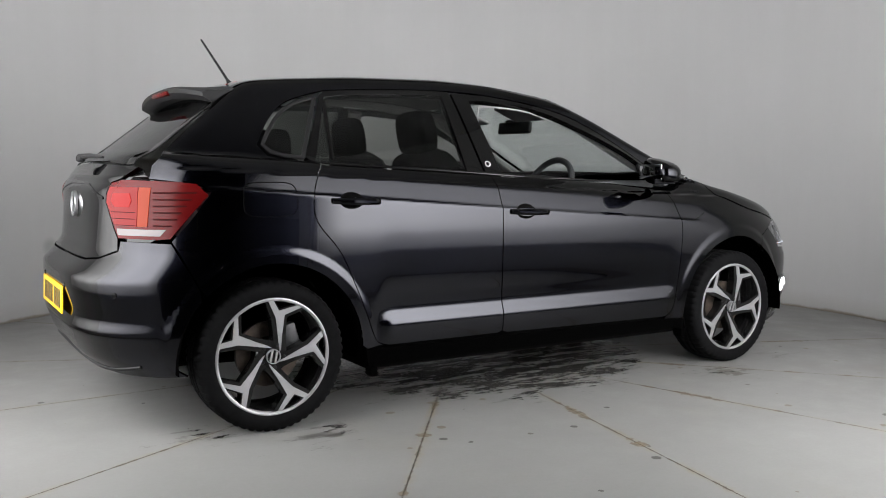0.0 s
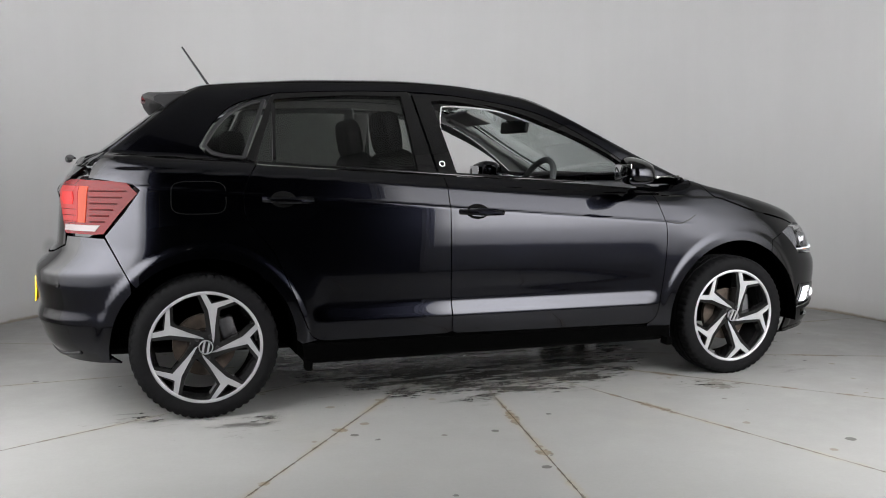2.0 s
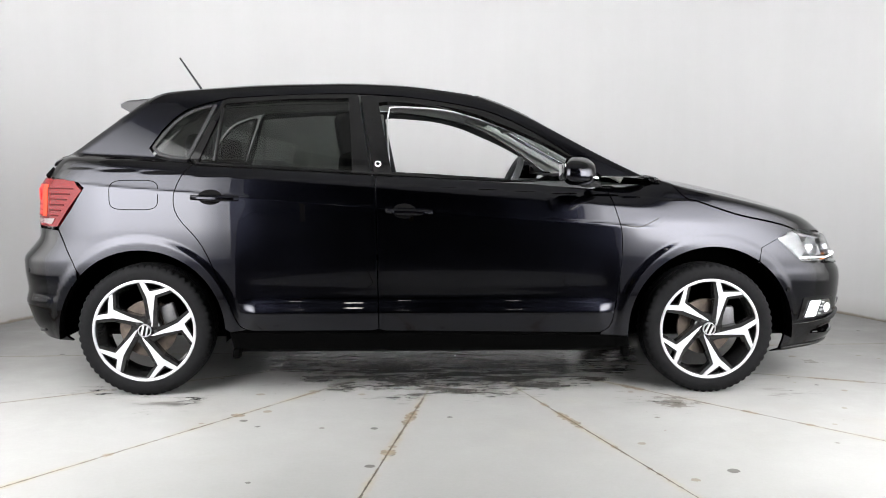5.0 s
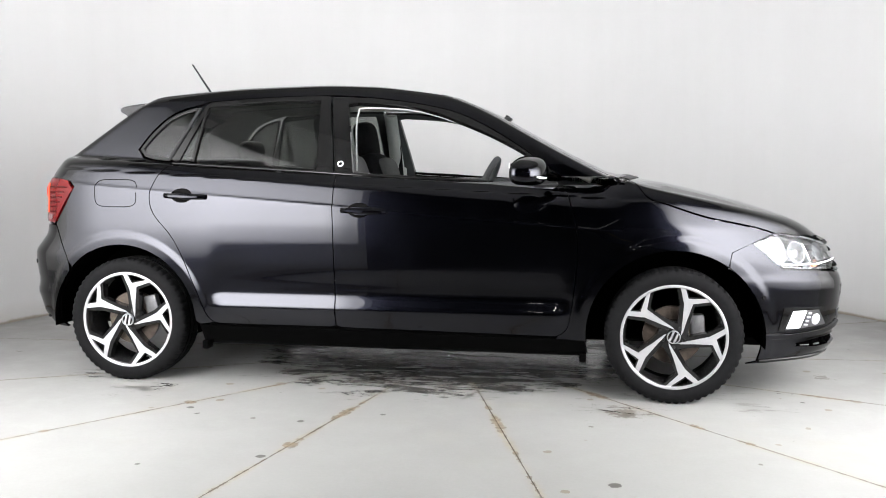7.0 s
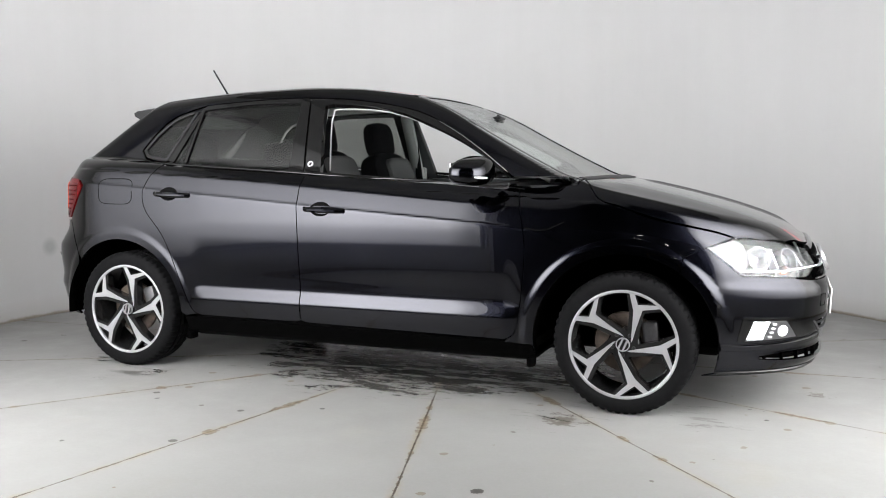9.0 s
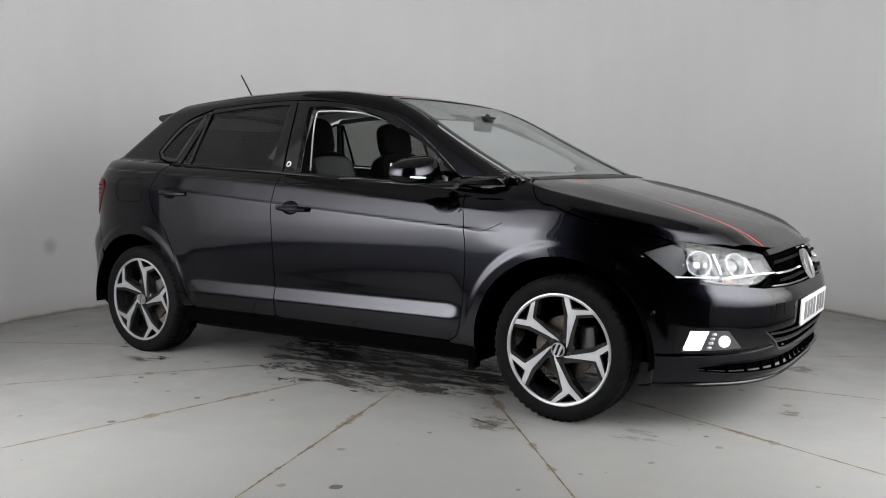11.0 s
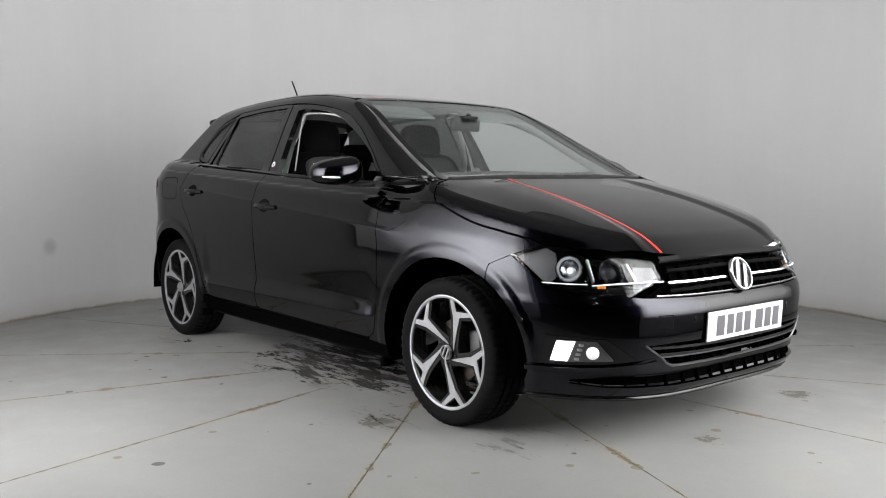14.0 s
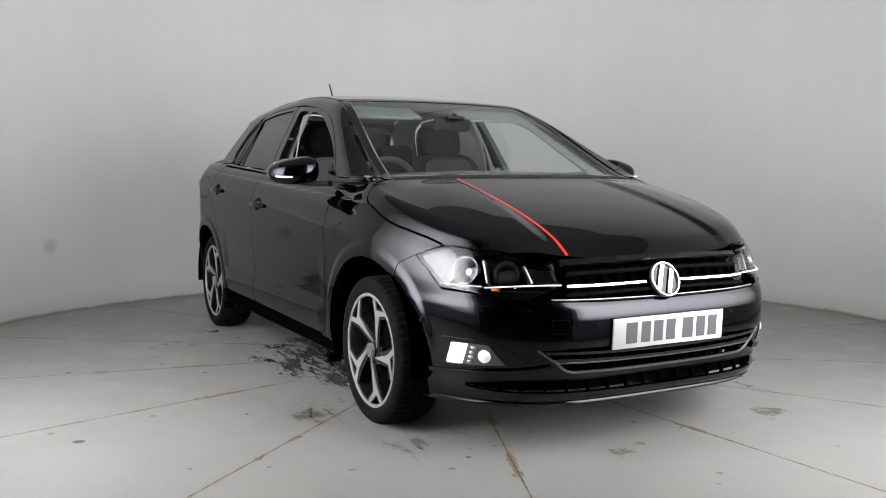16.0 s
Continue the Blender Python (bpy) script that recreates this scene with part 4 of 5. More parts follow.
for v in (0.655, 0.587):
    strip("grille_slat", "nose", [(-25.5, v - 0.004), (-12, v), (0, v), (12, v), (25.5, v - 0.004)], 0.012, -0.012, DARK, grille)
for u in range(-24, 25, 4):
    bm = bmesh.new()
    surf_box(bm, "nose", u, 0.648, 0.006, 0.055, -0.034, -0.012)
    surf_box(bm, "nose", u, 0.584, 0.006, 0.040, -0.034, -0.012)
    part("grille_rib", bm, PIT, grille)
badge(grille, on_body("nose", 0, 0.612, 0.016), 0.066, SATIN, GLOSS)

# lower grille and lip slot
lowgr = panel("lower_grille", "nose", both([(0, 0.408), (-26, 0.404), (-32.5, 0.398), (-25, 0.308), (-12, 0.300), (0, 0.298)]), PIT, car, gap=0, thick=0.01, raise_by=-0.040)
for v, w in ((0.352, 28.0), (0.378, 30.0)):
    strip("intake_slat", "nose", [(-w, v + 0.006), (-w / 2, v), (0, v - 0.003), (w / 2, v), (w, v + 0.006)], 0.009, -0.004, PLASTIC, lowgr)
strip("intake_edge", "nose", [(-31.5, 0.394), (-28, 0.352), (-25.2, 0.316), (-20, 0.311), (0, 0.308), (20, 0.311), (25.2, 0.316), (28, 0.352), (31.5, 0.394)], 0.008, 0.005, SATIN_DARK, lowgr, "thin satin outline", seg=3)
strip("intake_line", "nose", [(-28, 0.348), (-14, 0.344), (0, 0.342), (14, 0.344), (28, 0.348)], 0.005, 0.002, SATIN_DARK, lowgr)
for u in range(-26, 27, 4):
    bm = bmesh.new()
    surf_box(bm, "nose", u, 0.352, 0.007, 0.085, -0.038, -0.014)
    part("intake_rib", bm, PIT, lowgr)
slot = panel("lip_intake", "nose", both([(0, 0.292), (-20, 0.290), (-40, 0.283), (-48, 0.268), (-48, 0.244), (-40, 0.232), (0, 0.228)]), PIT, car, gap=0, thick=0.01, raise_by=-0.03)
for u in range(-45, 46, 5):
    bm = bmesh.new()
    surf_box(bm, "nose", u, 0.260, 0.006, 0.040, -0.03, -0.014)
    part("intake_rib", bm, PIT, slot)
strip("front_lip", "nose", [(-57, 0.186), (-45, 0.192), (-25, 0.197), (0, 0.197), (25, 0.197), (45, 0.192), (57, 0.186)], 0.016, 0.008, GLOSS, car)


def plate(name, m, w, h, ground, ink, bars, label):
    bm = bmesh.new()
    box(bm, -w / 2, w / 2, 0, 0.008, -h / 2, h / 2, 0.003, m)
    o = part(name, bm, ground, car, label)
    for x, bw in bars:
        bm = bmesh.new()
        box(bm, x - bw / 2, x + bw / 2, 0.0081, 0.0092, -h * 0.34, h * 0.34, 0, m)
        part("plate_bar", bm, ink, o, smooth=False)
    return o


BARS = [(-0.178, 0.050), (-0.113, 0.042), (-0.055, 0.042), (0.003, 0.042), (0.085, 0.050), (0.148, 0.042), (0.206, 0.042)]
plate("front_number_plate", Matrix.Translation((1.923, 0, 0.441)) @ pose(0, 0, 0, -3, 0, -90), 0.52, 0.111, WHITEPLATE, INK, [(-x, w) for x, w in BARS], "white number plate with grey bars")
plate("rear_number_plate", Matrix.Translation((-2.101, 0, 0.494)) @ pose(0, 0, 0, 2, 0, 90), 0.52, 0.111, YELLOW, INKY, [(-x, w) for x, w in BARS], "yellow number plate with black bars")

# red stripes along bonnet and roof, on one side
strip("red_stripe", "top", [(0.965, -0.350), (1.15, -0.354), (1.35, -0.357), (1.55, -0.360), (1.70, -0.362), (1.795, -0.364)], 0.012, 0.0005, RED, car, "red film stripe")
strip("red_stripe", "top", [(0.05, -0.352), (-0.3, -0.35), (-0.8, -0.345), (-1.2, -0.34), (-1.45, -0.335)], 0.012, 0.0005, RED, car, "red film stripe")

# ---- tail ----
badge(car, on_body("stern", 0, 0.868, 0.006), 0.055, SATIN, GLOSS)
strip("tailgate_crease", "stern", [(-38, 0.905), (-20, 0.952), (0, 0.958), (20, 0.952), (38, 0.905)], 0.012, 0.003, PAINT, car)
for mir in (False, True):
    lit = panel("lit_lens", "stern", [(-42.0, 0.946), (-40.7, 0.890), (-44.6, 0.806), (-51.5, 0.804), (-51.9, 0.87), (-52.0, 0.945)], REDLIT, car, gap=0, thick=0.003, raise_by=0.0055, mirror=mir, label="glowing red lamp lens")
    panel("light_bar", "stern", [(-52.3, 0.946), (-51.8, 0.804), (-54.4, 0.804), (-55.4, 0.945)], ORANGELIT, car, gap=0, thick=0.003, raise_by=0.006, mirror=mir, label="brighter orange-red light bar")
    panel("lamp_core", "stern", [(-44.0, 0.925), (-43.0, 0.895), (-44.5, 0.875), (-49.5, 0.875), (-50.3, 0.900), (-49.8, 0.925)], CORELIT, car, gap=0, thick=0.002, raise_by=0.0075, mirror=mir)
    panel("reversing_lens", "stern", [(-45.3, 0.795), (-45.7, 0.771), (-57.6, 0.771), (-59.0, 0.795)], simple("grey_lamp_lens", (0.075, 0.058, 0.058), 0.25), car, gap=0, thick=0.003, raise_by=0.0055, mirror=mir, label="white reversing lens")
    for k in range(6):
        v = 0.808 + 0.024 * k
        strip("lamp_rib", "stern", [(-56.0, v), (-58.5, v), (-60.2 - 1.15 * k, v)], 0.006, 0.0055, simple("dark_red_rib", (0.022, 0.001, 0.001), 0.6, spec=0.05), car, mirror=mir)
        if k < 3:
            strip("lamp_rib", "stern", [(-44.6 + 0.9 * k, v), (-47, v), (-51.2, v)], 0.0025, 0.0075, bpy.data.materials["dark_red_rib"], car, mirror=mir)
    strip("tailgate_edge", "rear", [(-0.575, 1.03), (-0.54, 1.15), (-0.505, 1.27)], 0.05, 0.003, GLOSS, car, mirror=mir)

# roof spoiler with its brake light
SPY = np.linspace(-0.52, 0.52, 23)
SPA, SPB = (project("top", np.array([[x, y] for y in SPY]))[:, 2] for x in (-1.475, -1.555))
bm = bmesh.new()
prev = None
for i, y in enumerate(SPY):
    q = abs(y) / 0.52
    xe = -1.640 + 0.038 * q ** 3
    zt = 1.402 - 0.040 * q ** 2
    pr = [(-1.475, SPA[i] + 0.002), (-1.555, max(SPB[i] + 0.004, SPA[i] - 0.006)), (xe + 0.02, zt - 0.034), (xe, zt - 0.044), (xe + 0.002, zt - 0.060), (xe + 0.03, zt - 0.085 + 0.01 * q), (-1.56, zt - 0.085), (-1.48, SPA[i] - 0.03)]
    ring = [bm.verts.new((x, y, z)) for x, z in pr]
    if prev:
        for j in range(8):
            bm.faces.new((prev[j], prev[(j + 1) % 8], ring[(j + 1) % 8], ring[j]))
    else:
        bm.faces.new(ring)
    prev = ring
bm.faces.new(prev[::-1])
bmesh.ops.recalc_face_normals(bm, faces=bm.faces)
spoiler = part("roof_spoiler", bm, PLASTIC, car)
bm = bmesh.new()
box(bm, -1.644, -1.615, -0.13, 0.13, 1.331, 1.350, 0.004)
part("brake_light", bm, REDLENS, spoiler, "red high brake light")

# rear wiper
bm = bmesh.new()
tube(bm, [(-1.975, 0.06, 1.050), (-1.972, 0.05, 1.066), (-1.955, -0.10, 1.070), (-1.930, -0.24, 1.062)], [0.011, 0.014, 0.010, 0.005], 10)
box(bm, -1.985, -1.955, 0.0, 0.08, 1.045, 1.075, 0.010)
part("rear_wiper", bm, PLASTIC, car)
# diffuser, exhaust tip and lower trim of the rear bumper
strip("diffuser_trim", "stern", [(-52, 0.285), (-40, 0.262), (-28, 0.275), (0, 0.300), (28, 0.275), (40, 0.262), (52, 0.285)], 0.014, 0.006, PLASTIC, car, "grained grey diffuser trim")
# antenna
bm = bmesh.new()
tube(bm, [(-1.318, 0, 1.396), (-1.335, 0, 1.424), (-1.452, 0, 1.597)], [0.017, 0.006, 0.0042], 10)
part("antenna", bm, PLASTIC, car, "short black roof antenna")

# bonnet-base wipers
strip("wiper", "top", [(0.905, -0.56), (0.935, -0.35), (0.950, -0.05)], 0.012, 0.005, PLASTIC, car)
strip("wiper", "top", [(0.955, 0.02), (0.940, 0.25), (0.915, 0.50)], 0.012, 0.005, PLASTIC, car)

# ---- doors: handles, flap, mirrors, emblem ----
for mir in (False, True):
    s = 1 if mir else -1
    for x, z in ((-1.10, 0.893), (-0.252, 0.833)):
        p = project("side", np.array([[x, z]]))[0]
        yb = abs(p[1])
        bm = bmesh.new()
        prev = None
        for i in range(13):
            t = i / 12
            xx = x - 0.105 + 0.21 * t
            out = 0.028 * math.sin(math.pi * min(1, max(0, t * 1.1 - 0.05))) ** 0.35 + 0.004
            hh = 0.014 - 0.003 * abs(2 * t - 1)
            zz = z - 0.006 * t
            ring = [bm.verts.new((xx, s * (yb + out + dy), zz + dz)) for dy, dz in ((-0.018, -hh), (-0.004, -hh * 1.05), (0.004, -hh * 0.4), (0.005, hh * 0.3), (-0.002, hh), (-0.018, hh))]
            if prev:
                for j in range(6):
                    bm.faces.new((prev[j], prev[(j + 1) % 6], ring[(j + 1) % 6], ring[j]))
            else:
                bm.faces.new(ring)
            prev = ring
        bm.faces.new(prev[::-1])
        bmesh.ops.recalc_face_normals(bm, faces=bm.faces)
        h = part("door_handle", bm, PAINT, car)
        # flat dark oval on the door skin, painted as the shade of a hollow
        cup = [(x - 0.02 + 0.052 * math.cos(a), z + 0.033 * math.sin(a)) for a in np.linspace(0, 2 * math.pi, 25)[:-1]]
        panel("handle_cup_shade", "side", cup, DARK, h, gap=0, thick=0.004, raise_by=0.0015, mirror=mir, grid=0.05)
    # fuel flap outline (right flank only) and arrow crease on the fender
    if not mir:
        fl = [(-1.452 + 0.105 * math.copysign(abs(math.cos(a)) ** 0.45, math.cos(a)), 0.902 + 0.064 * math.copysign(abs(math.sin(a)) ** 0.45, math.sin(a))) for a in np.linspace(0, 2 * math.pi, 40)]
        strip("fuel_flap_gap", "side", fl, 0.0035, 0.0008, DARK, car, seg=1)
    strip("fender_arrow", "side", [(0.700, crease_z(0.70) + 0.004), (0.765, 0.763), (0.805, 0.770), (0.868, 0.800)], 0.005, 0.0015, GLOSS, car, mirror=mir)
    # emblem on the pillar
    bm = bmesh.new()
    lathe(bm, [(0.0105, 0.001), (0.0105, 0.0022), (0.014, 0.0022), (0.014, 0.001)], 24, "Y")
    bmesh.ops.transform(bm, matrix=on_body("side", -0.392, 1.040, 0.002, mir), verts=bm.verts)
    lathe(bm, [(0.003, 0.001), (0.003, 0.0022), (0.006, 0.0022), (0.006, 0.001)], 16, "Y")
    part("pillar_emblem", bm, WHITE, car, "small white round emblem")
    # door mirror
    mirror = new("door_mirror")
    mirror.parent = car
    bm = bmesh.new()
    nu, nv = 18, 12
    cx, cy, cz = 0.475, s * 0.925, 1.008
    rows = []
    for j in range(nv + 1):
        ph = math.pi * (j / nv - 0.5)
        row = []
        for i in range(nu):
            th = 2 * math.pi * i / nu
            ca, sa = math.cos(th), math.sin(th)
            e = 0.72
            fx = math.copysign(abs(ca) ** e, ca) * max(math.cos(ph), 0) ** e
            fz = math.copysign(abs(math.sin(ph)) ** e, math.sin(ph))
            fy = math.copysign(abs(sa) ** e, sa) * max(math.cos(ph), 0) ** e
            xx = cx + 0.092 * (fx if fx > 0 else fx * 0.62)
            yy = cy + 0.110 * fy
            out = (yy - cy) * s / 0.110
            zz = cz + (0.060 - 0.012 * out) * fz - 0.010 * out - 0.02 * max(fx, 0) * 0.3
            xx -= 0.020 * out
            row.append(bm.verts.new((xx, yy, zz)))
        rows.append(row)
    for a, b in zip(rows, rows[1:]):
        for i in range(nu):
            bm.faces.new((a[i], a[(i + 1) % nu], b[(i + 1) % nu], b[i]))
    bmesh.ops.remove_doubles(bm, verts=bm.verts, dist=1e-4)
    bmesh.ops.recalc_face_normals(bm, faces=bm.faces)
    part("mirror_shell", bm, PAINT, mirror)
    bm = bmesh.new()
    tube(bm, [(0.535, s * 1.025, 0.984), (0.556, s * 0.995, 0.982), (0.564, s * 0.955, 0.981)], [0.004, 0.006, 0.004], 8, flat=0.9)
    part("side_repeater", bm, WHITELENS, mirror, "white indicator lens")
    bm = bmesh.new()
    box(bm, cx - 0.061, cx - 0.056, cy - 0.072, cy + 0.072, cz - 0.036, cz + 0.034, 0.002, seg=2)
    part("mirror_glass", bm, simple("mirror_glass", (0.5, 0.5, 0.51), 0.03, 1.0), mirror, "mirror glass")
    bm = bmesh.new()
    tube(bm, [(0.50, s * 0.94, 0.962), (0.53, s * 0.86, 0.950), (0.59, s * 0.79, 0.953)], [0.030, 0.026, 0.030], 12, flat=0.45)
    part("mirror_arm", bm, PLASTIC, mirror)
    panel("mirror_triangle", "side", [(0.50, belt_z(0.5) - 0.004), (0.50, 1.046), (0.60, 0.99), (0.67, belt_z(0.67) - 0.012)], PLASTIC, car, gap=0, thick=0.02, raise_by=0.003, mirror=mir)

# ---- wheels ----
SPOKE = [(0.135, 0.03), (0.162, 0.40), (0.176, 0.63), (0.100, 0.960), (0.190, 0.945), (0.255, 0.735), (0.610, 0.742), (0.685, 0.690), (0.338, 0.640), (0.232, 0.32), (0.170, 0.09)]
RIM = 0.2295


def make_wheel():
    """A right-hand wheel about its hub face, outer side towards -y."""
    w = new("wheel")
    R = 0.2975
    prof = [(0.218, 0.012), (0.236, 0.004), (0.252, -0.002), (0.272, 0.000), (0.286, 0.006), (0.2935, 0.015)]
    grooves = [(R - 0.001, 0.026), (R - 0.001, 0.058), (R - 0.009, 0.060), (R - 0.009, 0.067), (R, 0.069), (R, 0.096), (R - 0.009, 0.098), (R - 0.009, 0.106), (R, 0.108), (R, 0.135), (R - 0.009, 0.137), (R - 0.009, 0.144), (R - 0.001, 0.146), (R - 0.003, 0.170)]
    back = [(0.290, 0.180), (0.270, 0.196), (0.250, 0.200), (0.218, 0.190)]
    profile = prof + grooves + back
    bm = bmesh.new()
    rings = lathe(bm, profile, 168, "Y", closed=False)
    for i, ring in enumerate(rings):
        for j, v in enumerate(ring):
            r, h = profile[j]
            if i % 3 == 0 and r > 0.284 and (h < 0.055 or h > 0.15 or 0.07 < h < 0.134):
                if h < 0.055 or h > 0.15 or i % 6 == 0:
                    k = (r - 0.0065) / r
                    v.co.x *= k
                    v.co.z *= k
    tyre = part("tyre", bm, RUBBER, w, "black low-profile tyre", angle=28)
    bm = bmesh.new()
    lathe(bm, [(0.221, 0.012), (0.2235, 0.006), (RIM, 0.007), (RIM, 0.014), (0.2185, 0.016), (0.2165, 0.010), (0.218, 0.006), (0.2245, 0.004)], 96, "Y", closed=True)
    part("rim_lip", bm, MACHINED, w, "bright machined rim lip")
    bm = bmesh.new()
    lathe(bm, [(0.222, 0.012), (0.214, 0.016), (0.205, 0.05), (0.196, 0.09), (0.200, 0.17), (0.222, 0.19)], 72, "Y")
    part("rim_barrel", bm, ALLOY_BLACK, w, "gloss black rim barrel")
    for k in range(5):
        rot = Matrix.Rotation(radians(-72 * k), 4, "Y")
        bm = bmesh.new()
        fv = [(x * RIM, z * RIM) for x, z in densify(SPOKE, 0.12)]
        a, b, fa, fb = prism(bm, fv, 0, 0.03)
        for v in a:
            r = math.hypot(v.co.x, v.co.z) / RIM
            v.co.y = 0.009 + 0.014 * max(0, 0.95 - r) ** 1.2
        for v in b:
            r = math.hypot(v.co.x, v.co.z) / RIM
            v.co.y = 0.012 + 0.014 * max(0, 0.95 - r) ** 1.2
        bmesh.ops.recalc_face_normals(bm, faces=bm.faces)
        bmesh.ops.transform(bm, matrix=rot, verts=bm.verts)
        part("spoke_face", bm, MACHINED, w, "bright machined spoke face", angle=20)
        bm = bmesh.new()
        bodyp = [(0.04, 0.02), (0.085, 0.40), (0.100, 0.62), (0.045, 0.965), (0.215, 0.945), (0.270, 0.765), (0.605, 0.765), (0.745, 0.640), (0.375, 0.590), (0.290, 0.28), (0.26, 0.05)]
        bodyp = [(x * RIM, z * RIM) for x, z in densify(bodyp, 0.12)]
        a, b, fa, fb = prism(bm, bodyp, 0, 0.05)
        for v in a:
            r = math.hypot(v.co.x, v.co.z) / RIM
            v.co.y = 0.0125 + 0.014 * max(0, 0.95 - r) ** 1.2
        for v in b:
            r = math.hypot(v.co.x, v.co.z) / RIM
            v.co.y = 0.055 + 0.02 * max(0, 0.95 - r)
        bmesh.ops.recalc_face_normals(bm, faces=bm.faces)
        bmesh.ops.transform(bm, matrix=rot, verts=bm.verts)
        part("spoke", bm, ALLOY_BLACK, w, angle=20)
        bm = bmesh.new()
        lathe(bm, [(0.0001, 0.018), (0.006, 0.018), (0.0085, 0.022), (0.0085, 0.04)], 12, "Y")
        bmesh.ops.transform(bm, matrix=Matrix.Rotation(radians(-72 * k + 36), 4, "Y") @ Matrix.Translation((0.0, 0, 0.046)), verts=bm.verts)
        part("wheel_bolt", bm, PLASTIC, w)
    bm = bmesh.new()
    lathe(bm, [(0.0001, 0.022), (0.060, 0.024), (0.066, 0.03), (0.07, 0.08)], 36, "Y")
    part("hub", bm, ALLOY_BLACK, w)
    b = badge(w, Matrix.Translation((0, 0.014, 0)) @ pose(0, 0, 0, 0, 0, 180), 0.029, MACHINED, ALLOY_BLACK)
    bm = bmesh.new()
    lathe(bm, [(0.060, 0.086), (0.060, 0.078), (0.075, 0.076), (0.128, 0.076), (0.128, 0.096), (0.060, 0.096)], 56, "Y", closed=True)
    part("brake_disc", bm, IRON, w, "rusty steel brake disc")
    bm = bmesh.new()
    box(bm, 0.075, 0.140, 0.066, 0.11, -0.02, 0.085, 0.012, Matrix.Rotation(radians(-5), 4, "Y"))
    part("caliper", bm, CALIPER, w)
    return w


w0 = make_wheel()
w0.parent = car
w0.matrix_basis = Matrix.Translation((HUB_F, -0.838, HUB_Z)) @ pose(0, 0, 0, 0, 0, 0)
for x, yy, turn, spin in ((HUB_R, -0.826, 0, -11), (HUB_F, 0.838, 180, 20), (HUB_R, 0.826, 180, 40)):
    c = copy_thing(w0, Matrix.Translation((x, yy, HUB_Z)) @ pose(0, 0, 0, 0, 0, turn) @ pose(0, 0, 0, 0, spin, 0))
    c.parent = car

# wheel-arch liners and underbody
for hx, r in ((HUB_R, ARCH_R), (HUB_F, ARCH_F)):
    for s in (-1, 1):
        bm = bmesh.new()
        a = [(hx + (r + 0.004) * math.cos(t), HUB_Z + (r + 0.004) * math.sin(t)) for t in np.linspace(-0.14 if hx < 0 else -0.11, math.pi + (0.10 if hx < 0 else 0.2), 40)]
        va = [bm.verts.new((x, s * 0.835, z)) for x, z in a]
        vb = [bm.verts.new((x, s * 0.52, z)) for x, z in a]
        for i in range(len(a) - 1):
            bm.faces.new((va[i], va[i + 1], vb[i + 1], vb[i]))
        bm.faces.new(vb)
        bmesh.ops.solidify(bm, geom=bm.faces[:], thickness=0.004)
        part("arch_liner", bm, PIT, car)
bm = bmesh.new()
box(bm, -1.03, 0.74, -0.80, 0.80, 0.19, 0.30, 0.02)
box(bm, -1.90, -1.02, -0.50, 0.50, 0.25, 0.33, 0.02)
box(bm, 0.73, 1.64, -0.46, 0.46, 0.20, 0.30, 0.02)
box(bm, 0.80, 1.62, -0.50, 0.50, 0.30, 0.62, 0.05)
part("underbody", bm, DARK, car)
for y in (-0.3, 0.2):
    bm = bmesh.new()
    tube(bm, [(0.7, y, 0.18), (-0.4, y * 0.8, 0.175), (-1.2, y, 0.2), (-1.9, y, 0.22)], 0.028, 10)
    part("exhaust_pipe", bm, DARK, car)
for s in (-1, 1):
    for x in (-1.015, 0.735):
        bm = bmesh.new()
        box(bm, x - 0.02, x + 0.01, s * 0.82 - 0.04, s * 0.82 + 0.02, 0.175, 0.215, 0.006)
        part("mud_deflector", bm, PIT, car)

# ---- cabin ----
cabin = new("cabin")
cabin.parent = car


def rounded(bm, cx, cy, cz, sx, sy, sz, e=0.5, m=None, nu=20, nv=12):
    """A plump rounded block."""
    rows = []
    for j in range(nv + 1):
        ph = math.pi * (j / nv - 0.5)
        row = []
        for i in range(nu):
            th = 2 * math.pi * i / nu
            c = max(math.cos(ph), 0) ** e
            p = Vector((sx * math.copysign(abs(math.cos(th)) ** e, math.cos(th)) * c, sy * math.copysign(abs(math.sin(th)) ** e, math.sin(th)) * c, sz * math.copysign(abs(math.sin(ph)) ** e, math.sin(ph))))
            if m is not None:
                p = m @ p
            row.append(bm.verts.new(p + Vector((cx, cy, cz))))
        rows.append(row)
    for a, b in zip(rows, rows[1:]):
        for i in range(nu):
            bm.faces.new((a[i], a[(i + 1) % nu], b[(i + 1) % nu], b[i]))
    bmesh.ops.remove_doubles(bm, verts=bm.verts, dist=1e-4)


